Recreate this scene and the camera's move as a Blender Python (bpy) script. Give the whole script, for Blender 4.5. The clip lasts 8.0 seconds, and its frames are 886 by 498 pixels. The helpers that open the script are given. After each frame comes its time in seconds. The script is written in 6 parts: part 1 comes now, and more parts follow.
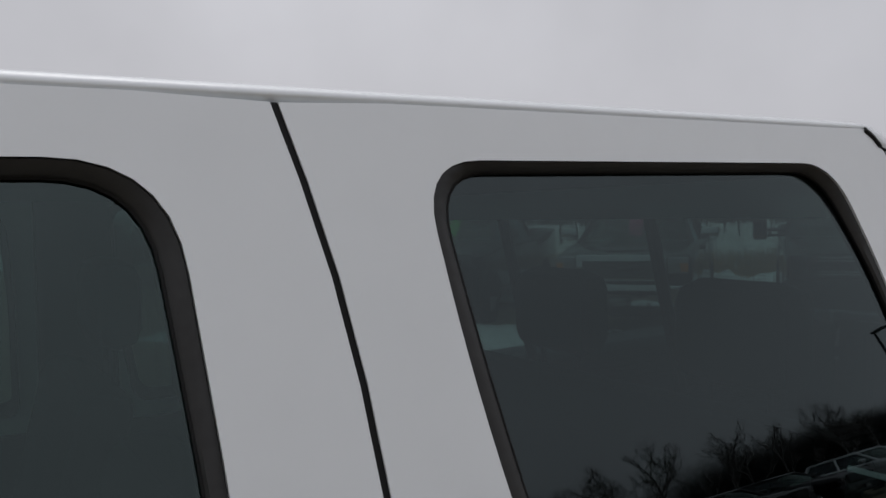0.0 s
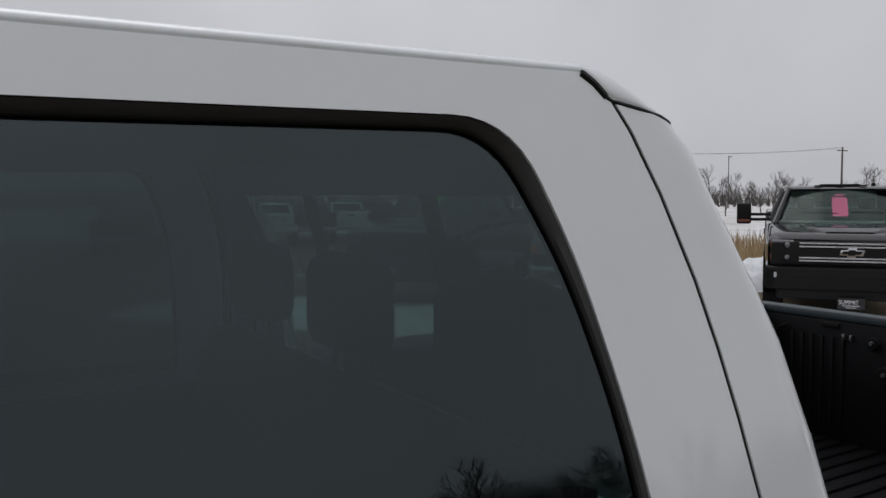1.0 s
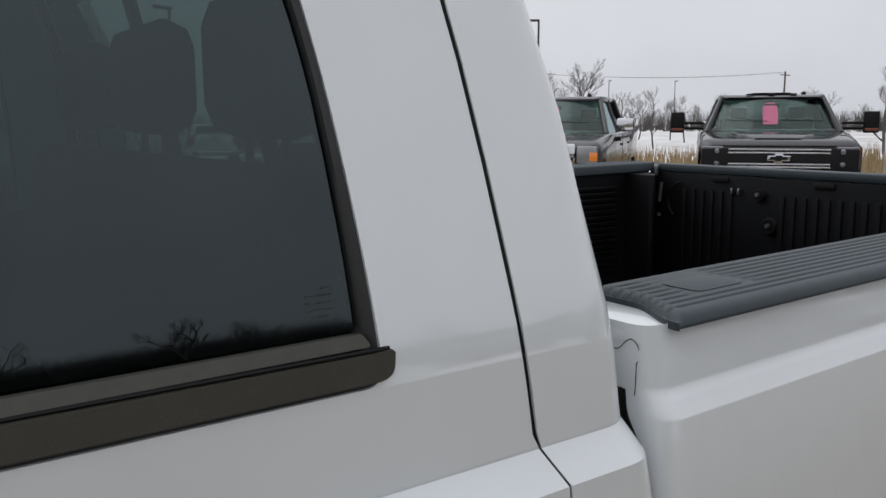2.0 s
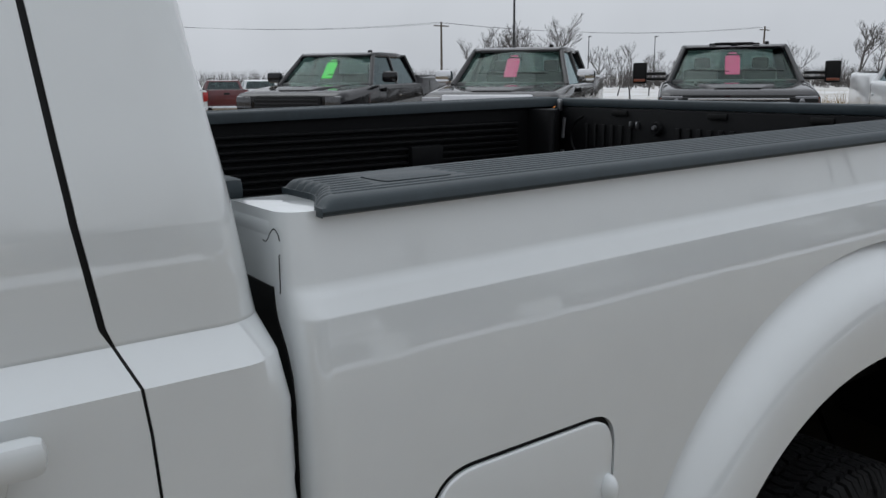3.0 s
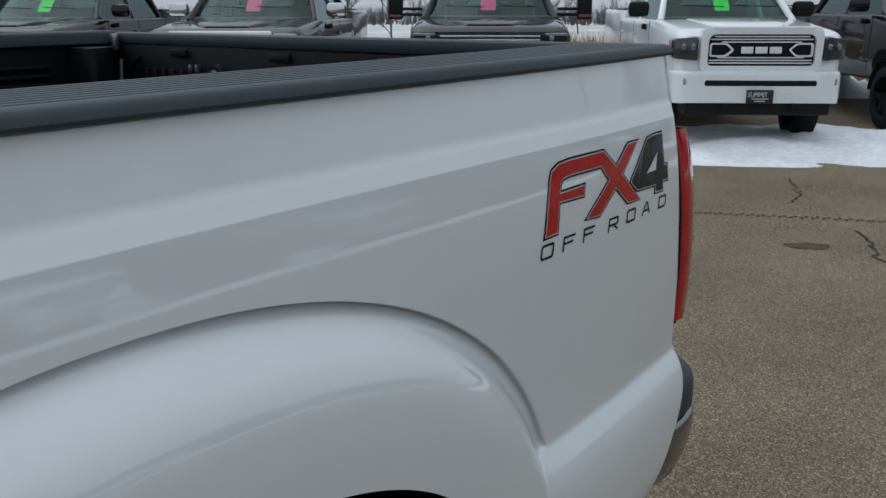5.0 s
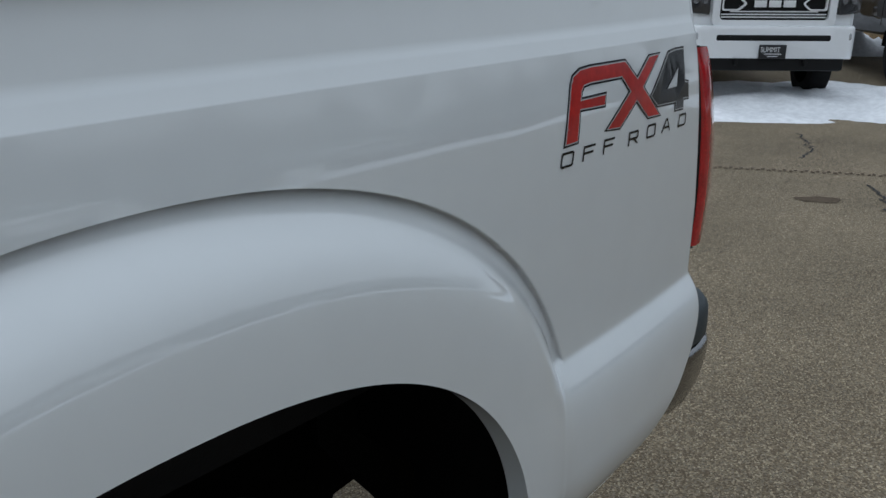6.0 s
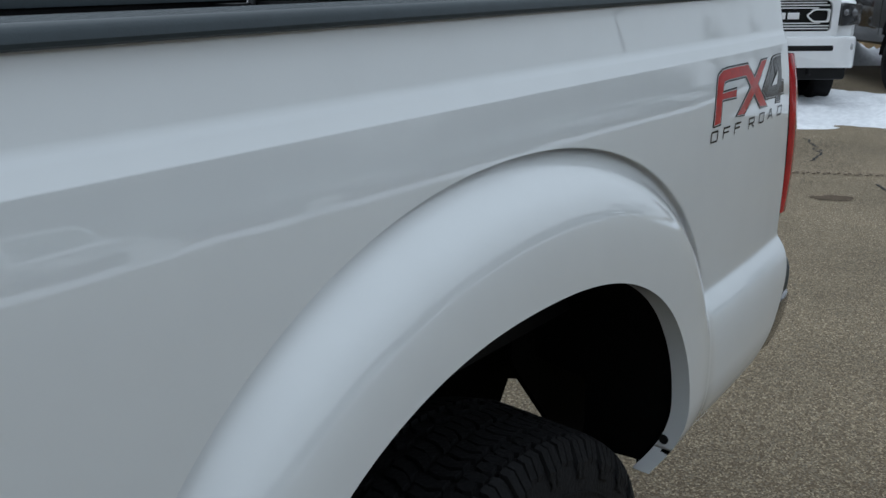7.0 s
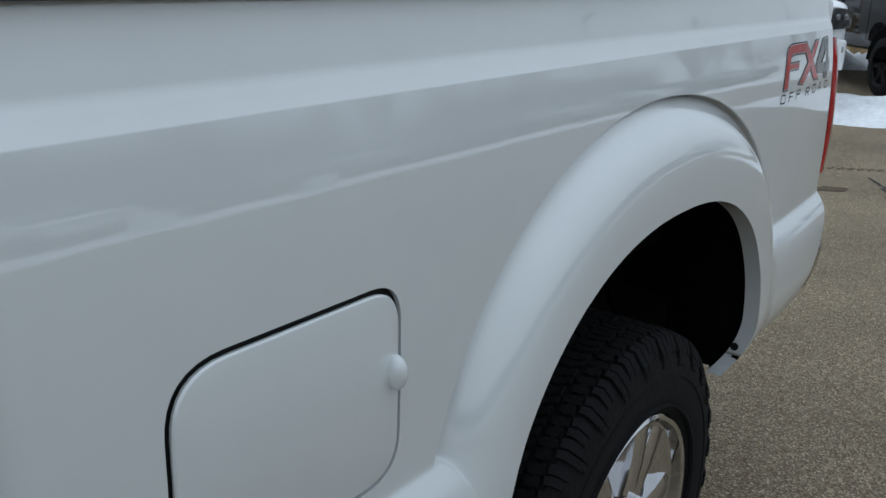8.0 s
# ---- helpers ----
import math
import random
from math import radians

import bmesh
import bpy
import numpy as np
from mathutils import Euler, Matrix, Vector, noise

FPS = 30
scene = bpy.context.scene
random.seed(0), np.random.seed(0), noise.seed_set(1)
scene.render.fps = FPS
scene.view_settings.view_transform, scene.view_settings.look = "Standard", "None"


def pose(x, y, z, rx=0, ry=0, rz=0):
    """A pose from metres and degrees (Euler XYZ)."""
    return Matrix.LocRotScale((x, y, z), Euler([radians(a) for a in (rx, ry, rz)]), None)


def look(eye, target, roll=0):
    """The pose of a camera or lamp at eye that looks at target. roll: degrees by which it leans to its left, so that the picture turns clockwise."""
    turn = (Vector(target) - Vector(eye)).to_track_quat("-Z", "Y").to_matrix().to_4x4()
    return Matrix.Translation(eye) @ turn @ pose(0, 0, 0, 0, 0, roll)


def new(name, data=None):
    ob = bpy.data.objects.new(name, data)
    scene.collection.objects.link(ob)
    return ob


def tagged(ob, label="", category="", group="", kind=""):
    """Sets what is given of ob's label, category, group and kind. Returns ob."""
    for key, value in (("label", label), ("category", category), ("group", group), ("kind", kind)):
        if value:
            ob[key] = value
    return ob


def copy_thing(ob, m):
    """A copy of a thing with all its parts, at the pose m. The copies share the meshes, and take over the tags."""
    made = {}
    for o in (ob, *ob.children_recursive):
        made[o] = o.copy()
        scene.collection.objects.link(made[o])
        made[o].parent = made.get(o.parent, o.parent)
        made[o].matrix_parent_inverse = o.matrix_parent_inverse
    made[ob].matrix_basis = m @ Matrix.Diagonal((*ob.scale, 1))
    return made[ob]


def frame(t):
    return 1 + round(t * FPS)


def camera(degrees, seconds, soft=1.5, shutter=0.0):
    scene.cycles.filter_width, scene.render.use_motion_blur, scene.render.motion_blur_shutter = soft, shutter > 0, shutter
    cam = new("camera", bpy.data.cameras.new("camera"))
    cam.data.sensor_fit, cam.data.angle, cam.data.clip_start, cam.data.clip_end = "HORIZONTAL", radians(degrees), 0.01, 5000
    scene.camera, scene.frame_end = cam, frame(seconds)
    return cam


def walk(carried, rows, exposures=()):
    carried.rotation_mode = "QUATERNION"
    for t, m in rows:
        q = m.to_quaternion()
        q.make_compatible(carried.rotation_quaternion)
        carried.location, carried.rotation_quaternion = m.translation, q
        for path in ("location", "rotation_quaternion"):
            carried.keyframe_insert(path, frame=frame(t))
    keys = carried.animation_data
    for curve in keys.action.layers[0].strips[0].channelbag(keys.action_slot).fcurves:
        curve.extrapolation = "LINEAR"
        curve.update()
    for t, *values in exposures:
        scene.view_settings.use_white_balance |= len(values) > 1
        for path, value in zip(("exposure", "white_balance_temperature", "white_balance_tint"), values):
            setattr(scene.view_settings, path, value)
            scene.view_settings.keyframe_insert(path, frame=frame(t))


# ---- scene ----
cam = camera(56.93, 8.0)
walk(cam, [
    (0, pose(-1.472, -0.463, 1.915, 87.62, 1.09, -32.02)),
    (0.5, pose(-1.166, -0.459, 1.924, 87.17, 0.93, -31.83)),
    (1, pose(-0.924, -0.438, 1.902, 86.15, 0.18, -31.73)),
    (1.5, pose(-0.783, -0.482, 1.728, 86.13, 0.09, -33.16)),
    (2, pose(-0.691, -0.514, 1.623, 81.04, 0.18, -35.26)),
    (2.2, pose(-0.643, -0.545, 1.604, 80.51, 0.03, -35.00)),
    (3.3, pose(-0.193, -0.638, 1.517, 75.92, 0.95, -38.55)),
    (3.5, pose(-0.070, -0.628, 1.527, 74.19, 1.04, -40.76)),
    (4, pose(0.201, -0.568, 1.529, 73.31, -0.16, -47.92)),
    (4.5, pose(0.500, -0.544, 1.508, 73.72, 0.08, -49.76)),
    (4.7, pose(0.618, -0.550, 1.508, 73.98, 0.07, -50.20)),
    (5.8, pose(0.779, -0.533, 1.425, 72.27, -0.30, -49.80)),
    (6, pose(0.703, -0.539, 1.424, 71.30, -0.09, -49.72)),
    (6.5, pose(0.460, -0.528, 1.446, 71.91, 0.85, -49.86)),
    (7, pose(0.223, -0.533, 1.446, 72.27, 0.50, -50.31)),
    (7.5, pose(0.003, -0.531, 1.434, 72.53, -0.13, -50.86)),
    (8, pose(-0.222, -0.526, 1.417, 72.13, -0.93, -51.31)),
], exposures=[(0.0, -0.08, 6330, 12), (0.5, -0.16, 6330, 11), (1.0, -0.08, 6330, 11), (1.5, 0.22, 6280, 10), (2.2, 0.32, 6240, 10), (3.3, 0.05, 6050, 6), (4.7, -0.02, 5830, 5), (5.8, -0.07, 5680, 4), (7.0, 0.15, 5630, 3), (8.0, 0.17, 5580, 2)])

# ---- light ----
world = bpy.data.worlds.new("overcast_sky")
scene.world = world
world.use_nodes = True
wn, wl = world.node_tree.nodes, world.node_tree.links
wn.clear()
sky = wn.new("ShaderNodeTexSky")
sky.sky_type = 'NISHITA'
sky.sun_disc = False
sky.sun_elevation, sky.sun_rotation = radians(56), radians(20)
sky.dust_density, sky.air_density = 6.0, 1.5
grey = wn.new("ShaderNodeHueSaturation")
grey.inputs["Saturation"].default_value = 0.12
wl.new(sky.outputs[0], grey.inputs["Color"])
coord = wn.new("ShaderNodeTexCoord")
cloud = wn.new("ShaderNodeTexNoise")
cloud.inputs["Scale"].default_value, cloud.inputs["Detail"].default_value = 2.2, 5.0
wl.new(coord.outputs["Generated"], cloud.inputs["Vector"])
ramp = wn.new("ShaderNodeMapRange")
for k, v in (("From Min", 0.3), ("From Max", 0.7), ("To Min", 5.2), ("To Max", 6.6)):
    ramp.inputs[k].default_value = v
wl.new(cloud.outputs["Fac"], ramp.inputs["Value"])
tint = wn.new("ShaderNodeVectorMath")
tint.operation = 'SCALE'
tint.inputs[0].default_value = (0.985, 0.985, 1.02)
parts = wn.new("ShaderNodeSeparateXYZ")
wl.new(coord.outputs["Generated"], parts.inputs[0])
zenith = wn.new("ShaderNodeMapRange")
for k, v in (("From Min", 0.28), ("From Max", 1.0), ("To Min", 0.97), ("To Max", 1.65)):
    zenith.inputs[k].default_value = v
wl.new(parts.outputs[2], zenith.inputs["Value"])
lift = wn.new("ShaderNodeMath")
lift.operation = 'MULTIPLY'
wl.new(ramp.outputs[0], lift.inputs[0])
wl.new(zenith.outputs[0], lift.inputs[1])
wl.new(lift.outputs[0], tint.inputs["Scale"])
blend = wn.new("ShaderNodeMix")
blend.data_type = 'RGBA'
blend.inputs[0].default_value = 0.88
wl.new(grey.outputs[0], blend.inputs[6])
wl.new(tint.outputs[0], blend.inputs[7])
bg = wn.new("ShaderNodeBackground")
bg.inputs["Strength"].default_value = 0.1
wl.new(blend.outputs[2], bg.inputs["Color"])
wo = wn.new("ShaderNodeOutputWorld")
wl.new(bg.outputs[0], wo.inputs[0])

sun_data = bpy.data.lights.new("sun", 'SUN')
sun_data.energy, sun_data.angle, sun_data.color = 0.5, radians(60), (1.0, 0.98, 0.95)
sun = new("sun", sun_data)
sun.matrix_world = look((-4, 10, 16), (0, 0, 0))


# ---- materials ----
def shader(name, colour, rough=0.5, metal=0.0, coat=0.0, coat_rough=0.03, spec=0.5, vary=0.0, vary_scale=8.0,
           bump=0.0, bump_scale=60.0, second=None):
    """A Principled material with colour varied at two scales and a fine relief."""
    m = bpy.data.materials.new(name)
    m.use_nodes = True
    n, l = m.node_tree.nodes, m.node_tree.links
    p = n["Principled BSDF"]
    p.inputs["Base Color"].default_value = (*colour, 1)
    p.inputs["Roughness"].default_value = rough
    p.inputs["Metallic"].default_value = metal
    p.inputs["Coat Weight"].default_value = coat
    p.inputs["Coat Roughness"].default_value = coat_rough
    p.inputs["Specular IOR Level"].default_value = spec
    tc = n.new("ShaderNodeTexCoord")
    if vary > 0:
        big = n.new("ShaderNodeTexNoise")
        big.inputs["Scale"].default_value, big.inputs["Detail"].default_value = vary_scale, 6
        l.new(tc.outputs["Object"], big.inputs["Vector"])
        small = n.new("ShaderNodeTexNoise")
        small.inputs["Scale"].default_value, small.inputs["Detail"].default_value = vary_scale * 9, 3
        l.new(tc.outputs["Object"], small.inputs["Vector"])
        add = n.new("ShaderNodeMath")
        add.operation = 'ADD'
        l.new(big.outputs["Fac"], add.inputs[0])
        l.new(small.outputs["Fac"], add.inputs[1])
        mr = n.new("ShaderNodeMapRange")
        mr.inputs["From Min"].default_value, mr.inputs["From Max"].default_value = 0.65, 1.35
        l.new(add.outputs[0], mr.inputs["Value"])
        mix = n.new("ShaderNodeMix")
        mix.data_type = 'RGBA'
        other = second or tuple(min(1, c * (1 + 2 * vary)) for c in colour)
        low = colour if second else tuple(c * (1 - vary) for c in colour)
        mix.inputs[6].default_value, mix.inputs[7].default_value = (*low, 1), (*other, 1)
        l.new(mr.outputs[0], mix.inputs[0])
        l.new(mix.outputs[2], p.inputs["Base Color"])
    if bump > 0:
        fine = n.new("ShaderNodeTexNoise")
        fine.inputs["Scale"].default_value, fine.inputs["Detail"].default_value = bump_scale, 4
        l.new(tc.outputs["Object"], fine.inputs["Vector"])
        b = n.new("ShaderNodeBump")
        b.inputs["Strength"].default_value, b.inputs["Distance"].default_value = bump, 0.01
        l.new(fine.outputs["Fac"], b.inputs["Height"])
        l.new(b.outputs[0], p.inputs["Normal"])
    return m


def glass(name, tint, ior=1.52, rough=0.0, skin=(0.9, 0.9, 0.9)):
    """Tinted window glass: a mirror-like skin over a coloured see-through body."""
    m = bpy.data.materials.new(name)
    m.use_nodes = True
    n, l = m.node_tree.nodes, m.node_tree.links
    n.clear()
    out = n.new("ShaderNodeOutputMaterial")
    tr = n.new("ShaderNodeBsdfTransparent")
    tr.inputs[0].default_value = (*tint, 1)
    gl = n.new("ShaderNodeBsdfGlossy")
    gl.inputs["Roughness"].default_value = rough
    gl.inputs["Color"].default_value = (*skin, 1)
    lw = n.new("ShaderNodeLayerWeight")
    lw.inputs["Blend"].default_value = 0.5
    power = n.new("ShaderNodeMath")
    power.operation = 'POWER'
    power.inputs[1].default_value = 5.0
    l.new(lw.outputs["Facing"], power.inputs[0])
    fr = n.new("ShaderNodeMath")
    fr.operation = 'MULTIPLY_ADD'
    f0 = ((ior - 1) / (ior + 1)) ** 2
    fr.inputs[1].default_value, fr.inputs[2].default_value = 1 - f0, f0
    l.new(power.outputs[0], fr.inputs[0])
    mixer = n.new("ShaderNodeMixShader")
    l.new(fr.outputs[0], mixer.inputs[0])
    l.new(tr.outputs[0], mixer.inputs[1])
    l.new(gl.outputs[0], mixer.inputs[2])
    l.new(mixer.outputs[0], out.inputs[0])
    return m


WHITE = shader("white_paint", (0.675, 0.70, 0.705), 0.45, coat=1.0, coat_rough=0.025, vary=0.012, vary_scale=2.0)
WHITE.node_tree.nodes["Principled BSDF"].inputs["Coat IOR"].default_value = 1.85
wave = WHITE.node_tree.nodes.new("ShaderNodeTexNoise")
wave.inputs["Scale"].default_value, wave.inputs["Detail"].default_value = 7.0, 1.5
wave_at = WHITE.node_tree.nodes.new("ShaderNodeTexCoord")
WHITE.node_tree.links.new(wave_at.outputs["Object"], wave.inputs["Vector"])
wave_bump = WHITE.node_tree.nodes.new("ShaderNodeBump")
wave_bump.inputs["Strength"].default_value, wave_bump.inputs["Distance"].default_value = 0.10, 0.006
WHITE.node_tree.links.new(wave.outputs["Fac"], wave_bump.inputs["Height"])
WHITE.node_tree.links.new(wave_bump.outputs[0], WHITE.node_tree.nodes["Principled BSDF"].inputs["Coat Normal"])
WHITE2 = shader("white_paint_far", (0.78, 0.79, 0.80), 0.4, coat=1.0, coat_rough=0.03, vary=0.02, vary_scale=1.0)
BLACKP = shader("black_paint", (0.005, 0.005, 0.006), 0.4, spec=0.02, coat=0.85, coat_rough=0.03, vary=0.2, vary_scale=2.0)
GREYP = shader("dark_grey_paint", (0.016, 0.015, 0.015), 0.4, spec=0.04, coat=0.85, coat_rough=0.03, vary=0.15, vary_scale=2.0)
SILVER = shader("silver_paint", (0.45, 0.46, 0.47), 0.35, metal=0.5, coat=1.0, vary=0.05)
REDP = shader("red_paint", (0.10, 0.012, 0.016), 0.35, coat=1.0, vary=0.1)
BLUEP = shader("blue_paint", (0.03, 0.05, 0.11), 0.35, coat=1.0, vary=0.1)
CAPM = shader("black_rail_plastic", (0.022, 0.032, 0.038), 0.55, spec=0.45, vary=0.12, vary_scale=6.0, bump=0.06, bump_scale=500.0)
LINER = shader("bed_liner_plastic", (0.0038, 0.0040, 0.0046), 0.5, spec=0.16, vary=0.2, vary_scale=5.0, bump=0.2, bump_scale=400.0)
RUBBER = shader("tyre_rubber", (0.0062, 0.0062, 0.0068), 0.8, spec=0.22, vary=0.25, vary_scale=14.0, bump=0.35, bump_scale=160.0)
SEAL = shader("black_seal", (0.004, 0.004, 0.004), 0.6, spec=0.25, vary=0.2)
TRIM = shader("window_trim", (0.040, 0.038, 0.029), 0.45, spec=0.4, vary=0.10, vary_scale=10.0, bump=0.08, bump_scale=500.0)
# so black that the shade in arches and underbody is in the colour
DARK = shader("shade_black", (0.0022, 0.0022, 0.0022), 0.95, spec=0.05, vary=0.3)
CLOTH = shader("seat_cloth", (0.010, 0.011, 0.012), 0.95, spec=0.15, vary=0.15)
SEATGREY = shader("grey_seat_cloth", (0.07, 0.075, 0.073), 0.9, vary=0.2)
SURROUND = shader("window_surround", (0.024, 0.024, 0.0235), 0.45, spec=0.35, vary=0.15, vary_scale=10.0)
DARKAMBER = shader("dark_amber_lens", (0.16, 0.04, 0.015), 0.2, coat=0.6, vary=0.1)
HEADLINER = shader("headliner", (0.03, 0.032, 0.034), 0.9, vary=0.1)
CHROME = shader("chrome", (0.62, 0.62, 0.63), 0.07, metal=1.0, vary=0.03)
STEEL = shader("dull_steel", (0.32, 0.32, 0.33), 0.4, metal=1.0, vary=0.1)
REDLENS = shader("red_lens", (0.34, 0.010, 0.012), 0.12, coat=1.0, vary=0.25, vary_scale=30.0)
AMBER = shader("amber_lens", (0.75, 0.22, 0.02), 0.15, coat=1.0, vary=0.1)
# chrome with the dark ground reflection put into its base colour
DARKCHROME = shader("dimmed_chrome", (0.24, 0.24, 0.245), 0.14, metal=1.0, vary=0.08, vary_scale=12.0)
LAMPGREY = shader("grey_lamp_glass", (0.10, 0.10, 0.105), 0.2, metal=0.3, coat=1.0, vary=0.3, vary_scale=20.0)
CLEAR = shader("clear_lens", (0.42, 0.43, 0.44), 0.1, metal=0.4, coat=1.0, vary=0.2, vary_scale=20.0)
DECAL_RED = shader("decal_red", (0.36, 0.016, 0.012), 0.16, spec=0.4, vary=0.25, vary_scale=9.0)
DECAL_BLACK = shader("decal_black", (0.005, 0.006, 0.008), 0.14, spec=0.35, vary=0.2)
DECAL_SILVER = shader("decal_silver", (0.42, 0.42, 0.42), 0.45, spec=0.25, vary=0.1, vary_scale=40.0)
MARK = shader("etched_mark", (0.05, 0.055, 0.055), 0.7, vary=0.2)
PINK = shader("pink_card", (0.92, 0.08, 0.26), 0.6, vary=0.06)
GREEN = shader("green_card", (0.08, 0.75, 0.05), 0.6, vary=0.06)
TINT = glass("tinted_privacy_glass", (0.085, 0.125, 0.12), 1.71, skin=(0.72, 0.86, 0.89))
BACKGLASS = glass("back_window_glass", (0.50, 0.60, 0.58), 1.5)
CLEARGLASS = glass("windscreen_glass", (0.68, 0.86, 0.78), 1.6, skin=(0.82, 0.95, 0.9))
FRONTGLASS = glass("front_door_glass", (0.15, 0.23, 0.215), 1.71, skin=(0.70, 0.88, 0.88))
PLATEM = shader("plate_black", (0.012, 0.012, 0.014), 0.4, vary=0.1)
INKWHITE = shader("print_white", (0.75, 0.75, 0.75), 0.5, vary=0.03)
BARK = shader("bark", (0.075, 0.068, 0.063), 0.9, vary=0.25, vary_scale=3.0)
REED = shader("dry_reed", (0.30, 0.22, 0.12), 0.9, vary=0.35, vary_scale=3.0)
POLEM = shader("dark_pole_metal", (0.02, 0.02, 0.022), 0.5, vary=0.1)
WOODPOLE = shader("weathered_pole_wood", (0.09, 0.075, 0.06), 0.9, vary=0.2)


def asphalt_material():
    m = shader("asphalt", (0.05, 0.05, 0.05), 0.85, spec=0.2)
    n, l = m.node_tree.nodes, m.node_tree.links
    p = n["Principled BSDF"]
    tc = n.new("ShaderNodeTexCoord")
    stone = n.new("ShaderNodeTexVoronoi")
    stone.inputs["Scale"].default_value = 185
    l.new(tc.outputs["Object"], stone.inputs["Vector"])
    big = n.new("ShaderNodeTexNoise")
    big.inputs["Scale"].default_value, big.inputs["Detail"].default_value = 0.9, 8
    l.new(tc.outputs["Object"], big.inputs["Vector"])
    mid = n.new("ShaderNodeTexNoise")
    mid.inputs["Scale"].default_value, mid.inputs["Detail"].default_value = 150, 3
    l.new(tc.outputs["Object"], mid.inputs["Vector"])
    cr = n.new("ShaderNodeValToRGB")
    e = cr.color_ramp.elements
    e[0].position, e[0].color = 0.10, (0.110, 0.085, 0.055, 1)
    e[1].position, e[1].color = 0.97, (0.42, 0.355, 0.245, 1)
    mid_e = cr.color_ramp.elements.new(0.55)
    mid_e.color = (0.203, 0.158, 0.101, 1)
    cool = cr.color_ramp.elements.new(0.72)
    cool.color = (0.21, 0.182, 0.140, 1)
    pale = cr.color_ramp.elements.new(0.86)
    pale.color = (0.297, 0.24, 0.157, 1)
    sep = n.new("ShaderNodeSeparateColor")
    l.new(stone.outputs["Color"], sep.inputs[0])
    l.new(sep.outputs[0], cr.inputs[0])
    mul = n.new("ShaderNodeMix")
    mul.data_type, mul.blend_type = 'RGBA', 'MULTIPLY'
    mul.inputs[0].default_value = 1.0
    l.new(cr.outputs[0], mul.inputs[6])
    br = n.new("ShaderNodeMapRange")
    for k, v in (("From Min", 0.3), ("From Max", 0.7), ("To Min", 0.62), ("To Max", 1.2)):
        br.inputs[k].default_value = v
    add = n.new("ShaderNodeMath")
    add.operation = 'MULTIPLY_ADD'
    add.inputs[1].default_value, add.inputs[2].default_value = 0.35, 0.0
    l.new(mid.outputs["Fac"], add.inputs[0])
    s2 = n.new("ShaderNodeMath")
    s2.operation = 'MULTIPLY_ADD'
    s2.inputs[1].default_value = 0.65
    l.new(big.outputs["Fac"], s2.inputs[0])
    l.new(add.outputs[0], s2.inputs[2])
    l.new(s2.outputs[0], br.inputs["Value"])
    l.new(br.outputs[0], mul.inputs[7])
    l.new(mul.outputs[2], p.inputs["Base Color"])
    b = n.new("ShaderNodeBump")
    b.inputs["Strength"].default_value, b.inputs["Distance"].default_value = 0.6, 0.006
    l.new(stone.outputs["Distance"], b.inputs["Height"])
    l.new(b.outputs[0], p.inputs["Normal"])
    return m


ASPHALT = asphalt_material()
SNOW = shader("dirty_snow", (0.62, 0.63, 0.65), 0.7, vary=0.1, vary_scale=1.6, second=(0.86, 0.87, 0.89), bump=0.5, bump_scale=14.0)
FIELD = shader("snowy_field", (0.40, 0.37, 0.32), 0.9, vary=0.3, vary_scale=0.05, second=(0.74, 0.75, 0.77))
CRACK = shader("crack_tar", (0.015, 0.014, 0.013), 0.8, vary=0.2)
STAIN = shader("oil_stain", (0.085, 0.066, 0.048), 0.95, spec=0.05, vary=0.3, vary_scale=6.0)


# ---- mesh helpers ----
def part(name, bm, material, parent=None, label="", smooth=40):
    """Links a bmesh as one mesh object under a thing or a part."""
    me = bpy.data.meshes.new(name)
    if smooth:
        bmesh.ops.recalc_face_normals(bm, faces=bm.faces) if smooth > 0 else None
    bm.to_mesh(me)
    bm.free()
    me.materials.append(material)
    if smooth:
        me.polygons.foreach_set("use_smooth", [True] * len(me.polygons))
        me.set_sharp_from_angle(angle=radians(abs(smooth)))
    ob = new(name, me)
    if parent is not None:
        ob.parent = parent
    if label:
        ob["label"] = label
    return ob


def mesh_part(name, verts, faces, material, parent=None, label="", smooth=40):
    me = bpy.data.meshes.new(name)
    me.from_pydata([tuple(v) for v in verts], [], [tuple(f) for f in faces])
    me.update()
    me.materials.append(material)
    if smooth:
        me.polygons.foreach_set("use_smooth", [True] * len(me.polygons))
        me.set_sharp_from_angle(angle=radians(smooth))
    ob = new(name, me)
    if parent is not None:
        ob.parent = parent
    if label:
        ob["label"] = label
    return ob


def thing(name, label, category, m=None, group="", kind=""):
    ob = new(name)
    ob.empty_display_size = 0.1
    if m is not None:
        ob.matrix_world = m
    return tagged(ob, label, category, group, kind)


def add_box(bm, lo, hi, bevel=0.0, m=None):
    """A bevelled box between two corners."""
    made = bmesh.ops.create_cube(bm, size=1.0)
    vs = made["verts"]
    for v in vs:
        v.co = Vector([lo[k] + (v.co[k] + 0.5) * (hi[k] - lo[k]) for k in range(3)])
    if bevel:
        es = list({e for v in vs for e in v.link_edges})
        r = bmesh.ops.bevel(bm, geom=es, offset=bevel, segments=2, affect='EDGES', profile=0.5)
        vs = list({v for f in r["faces"] for v in f.verts} | {v for v in vs if v.is_valid})
    if m is not None:
        for v in vs:
            v.co = m @ v.co
    return vs


def box(lo, hi, bevel=0.0, m=None):
    bm = bmesh.new()
    add_box(bm, lo, hi, bevel, m)
    return bm


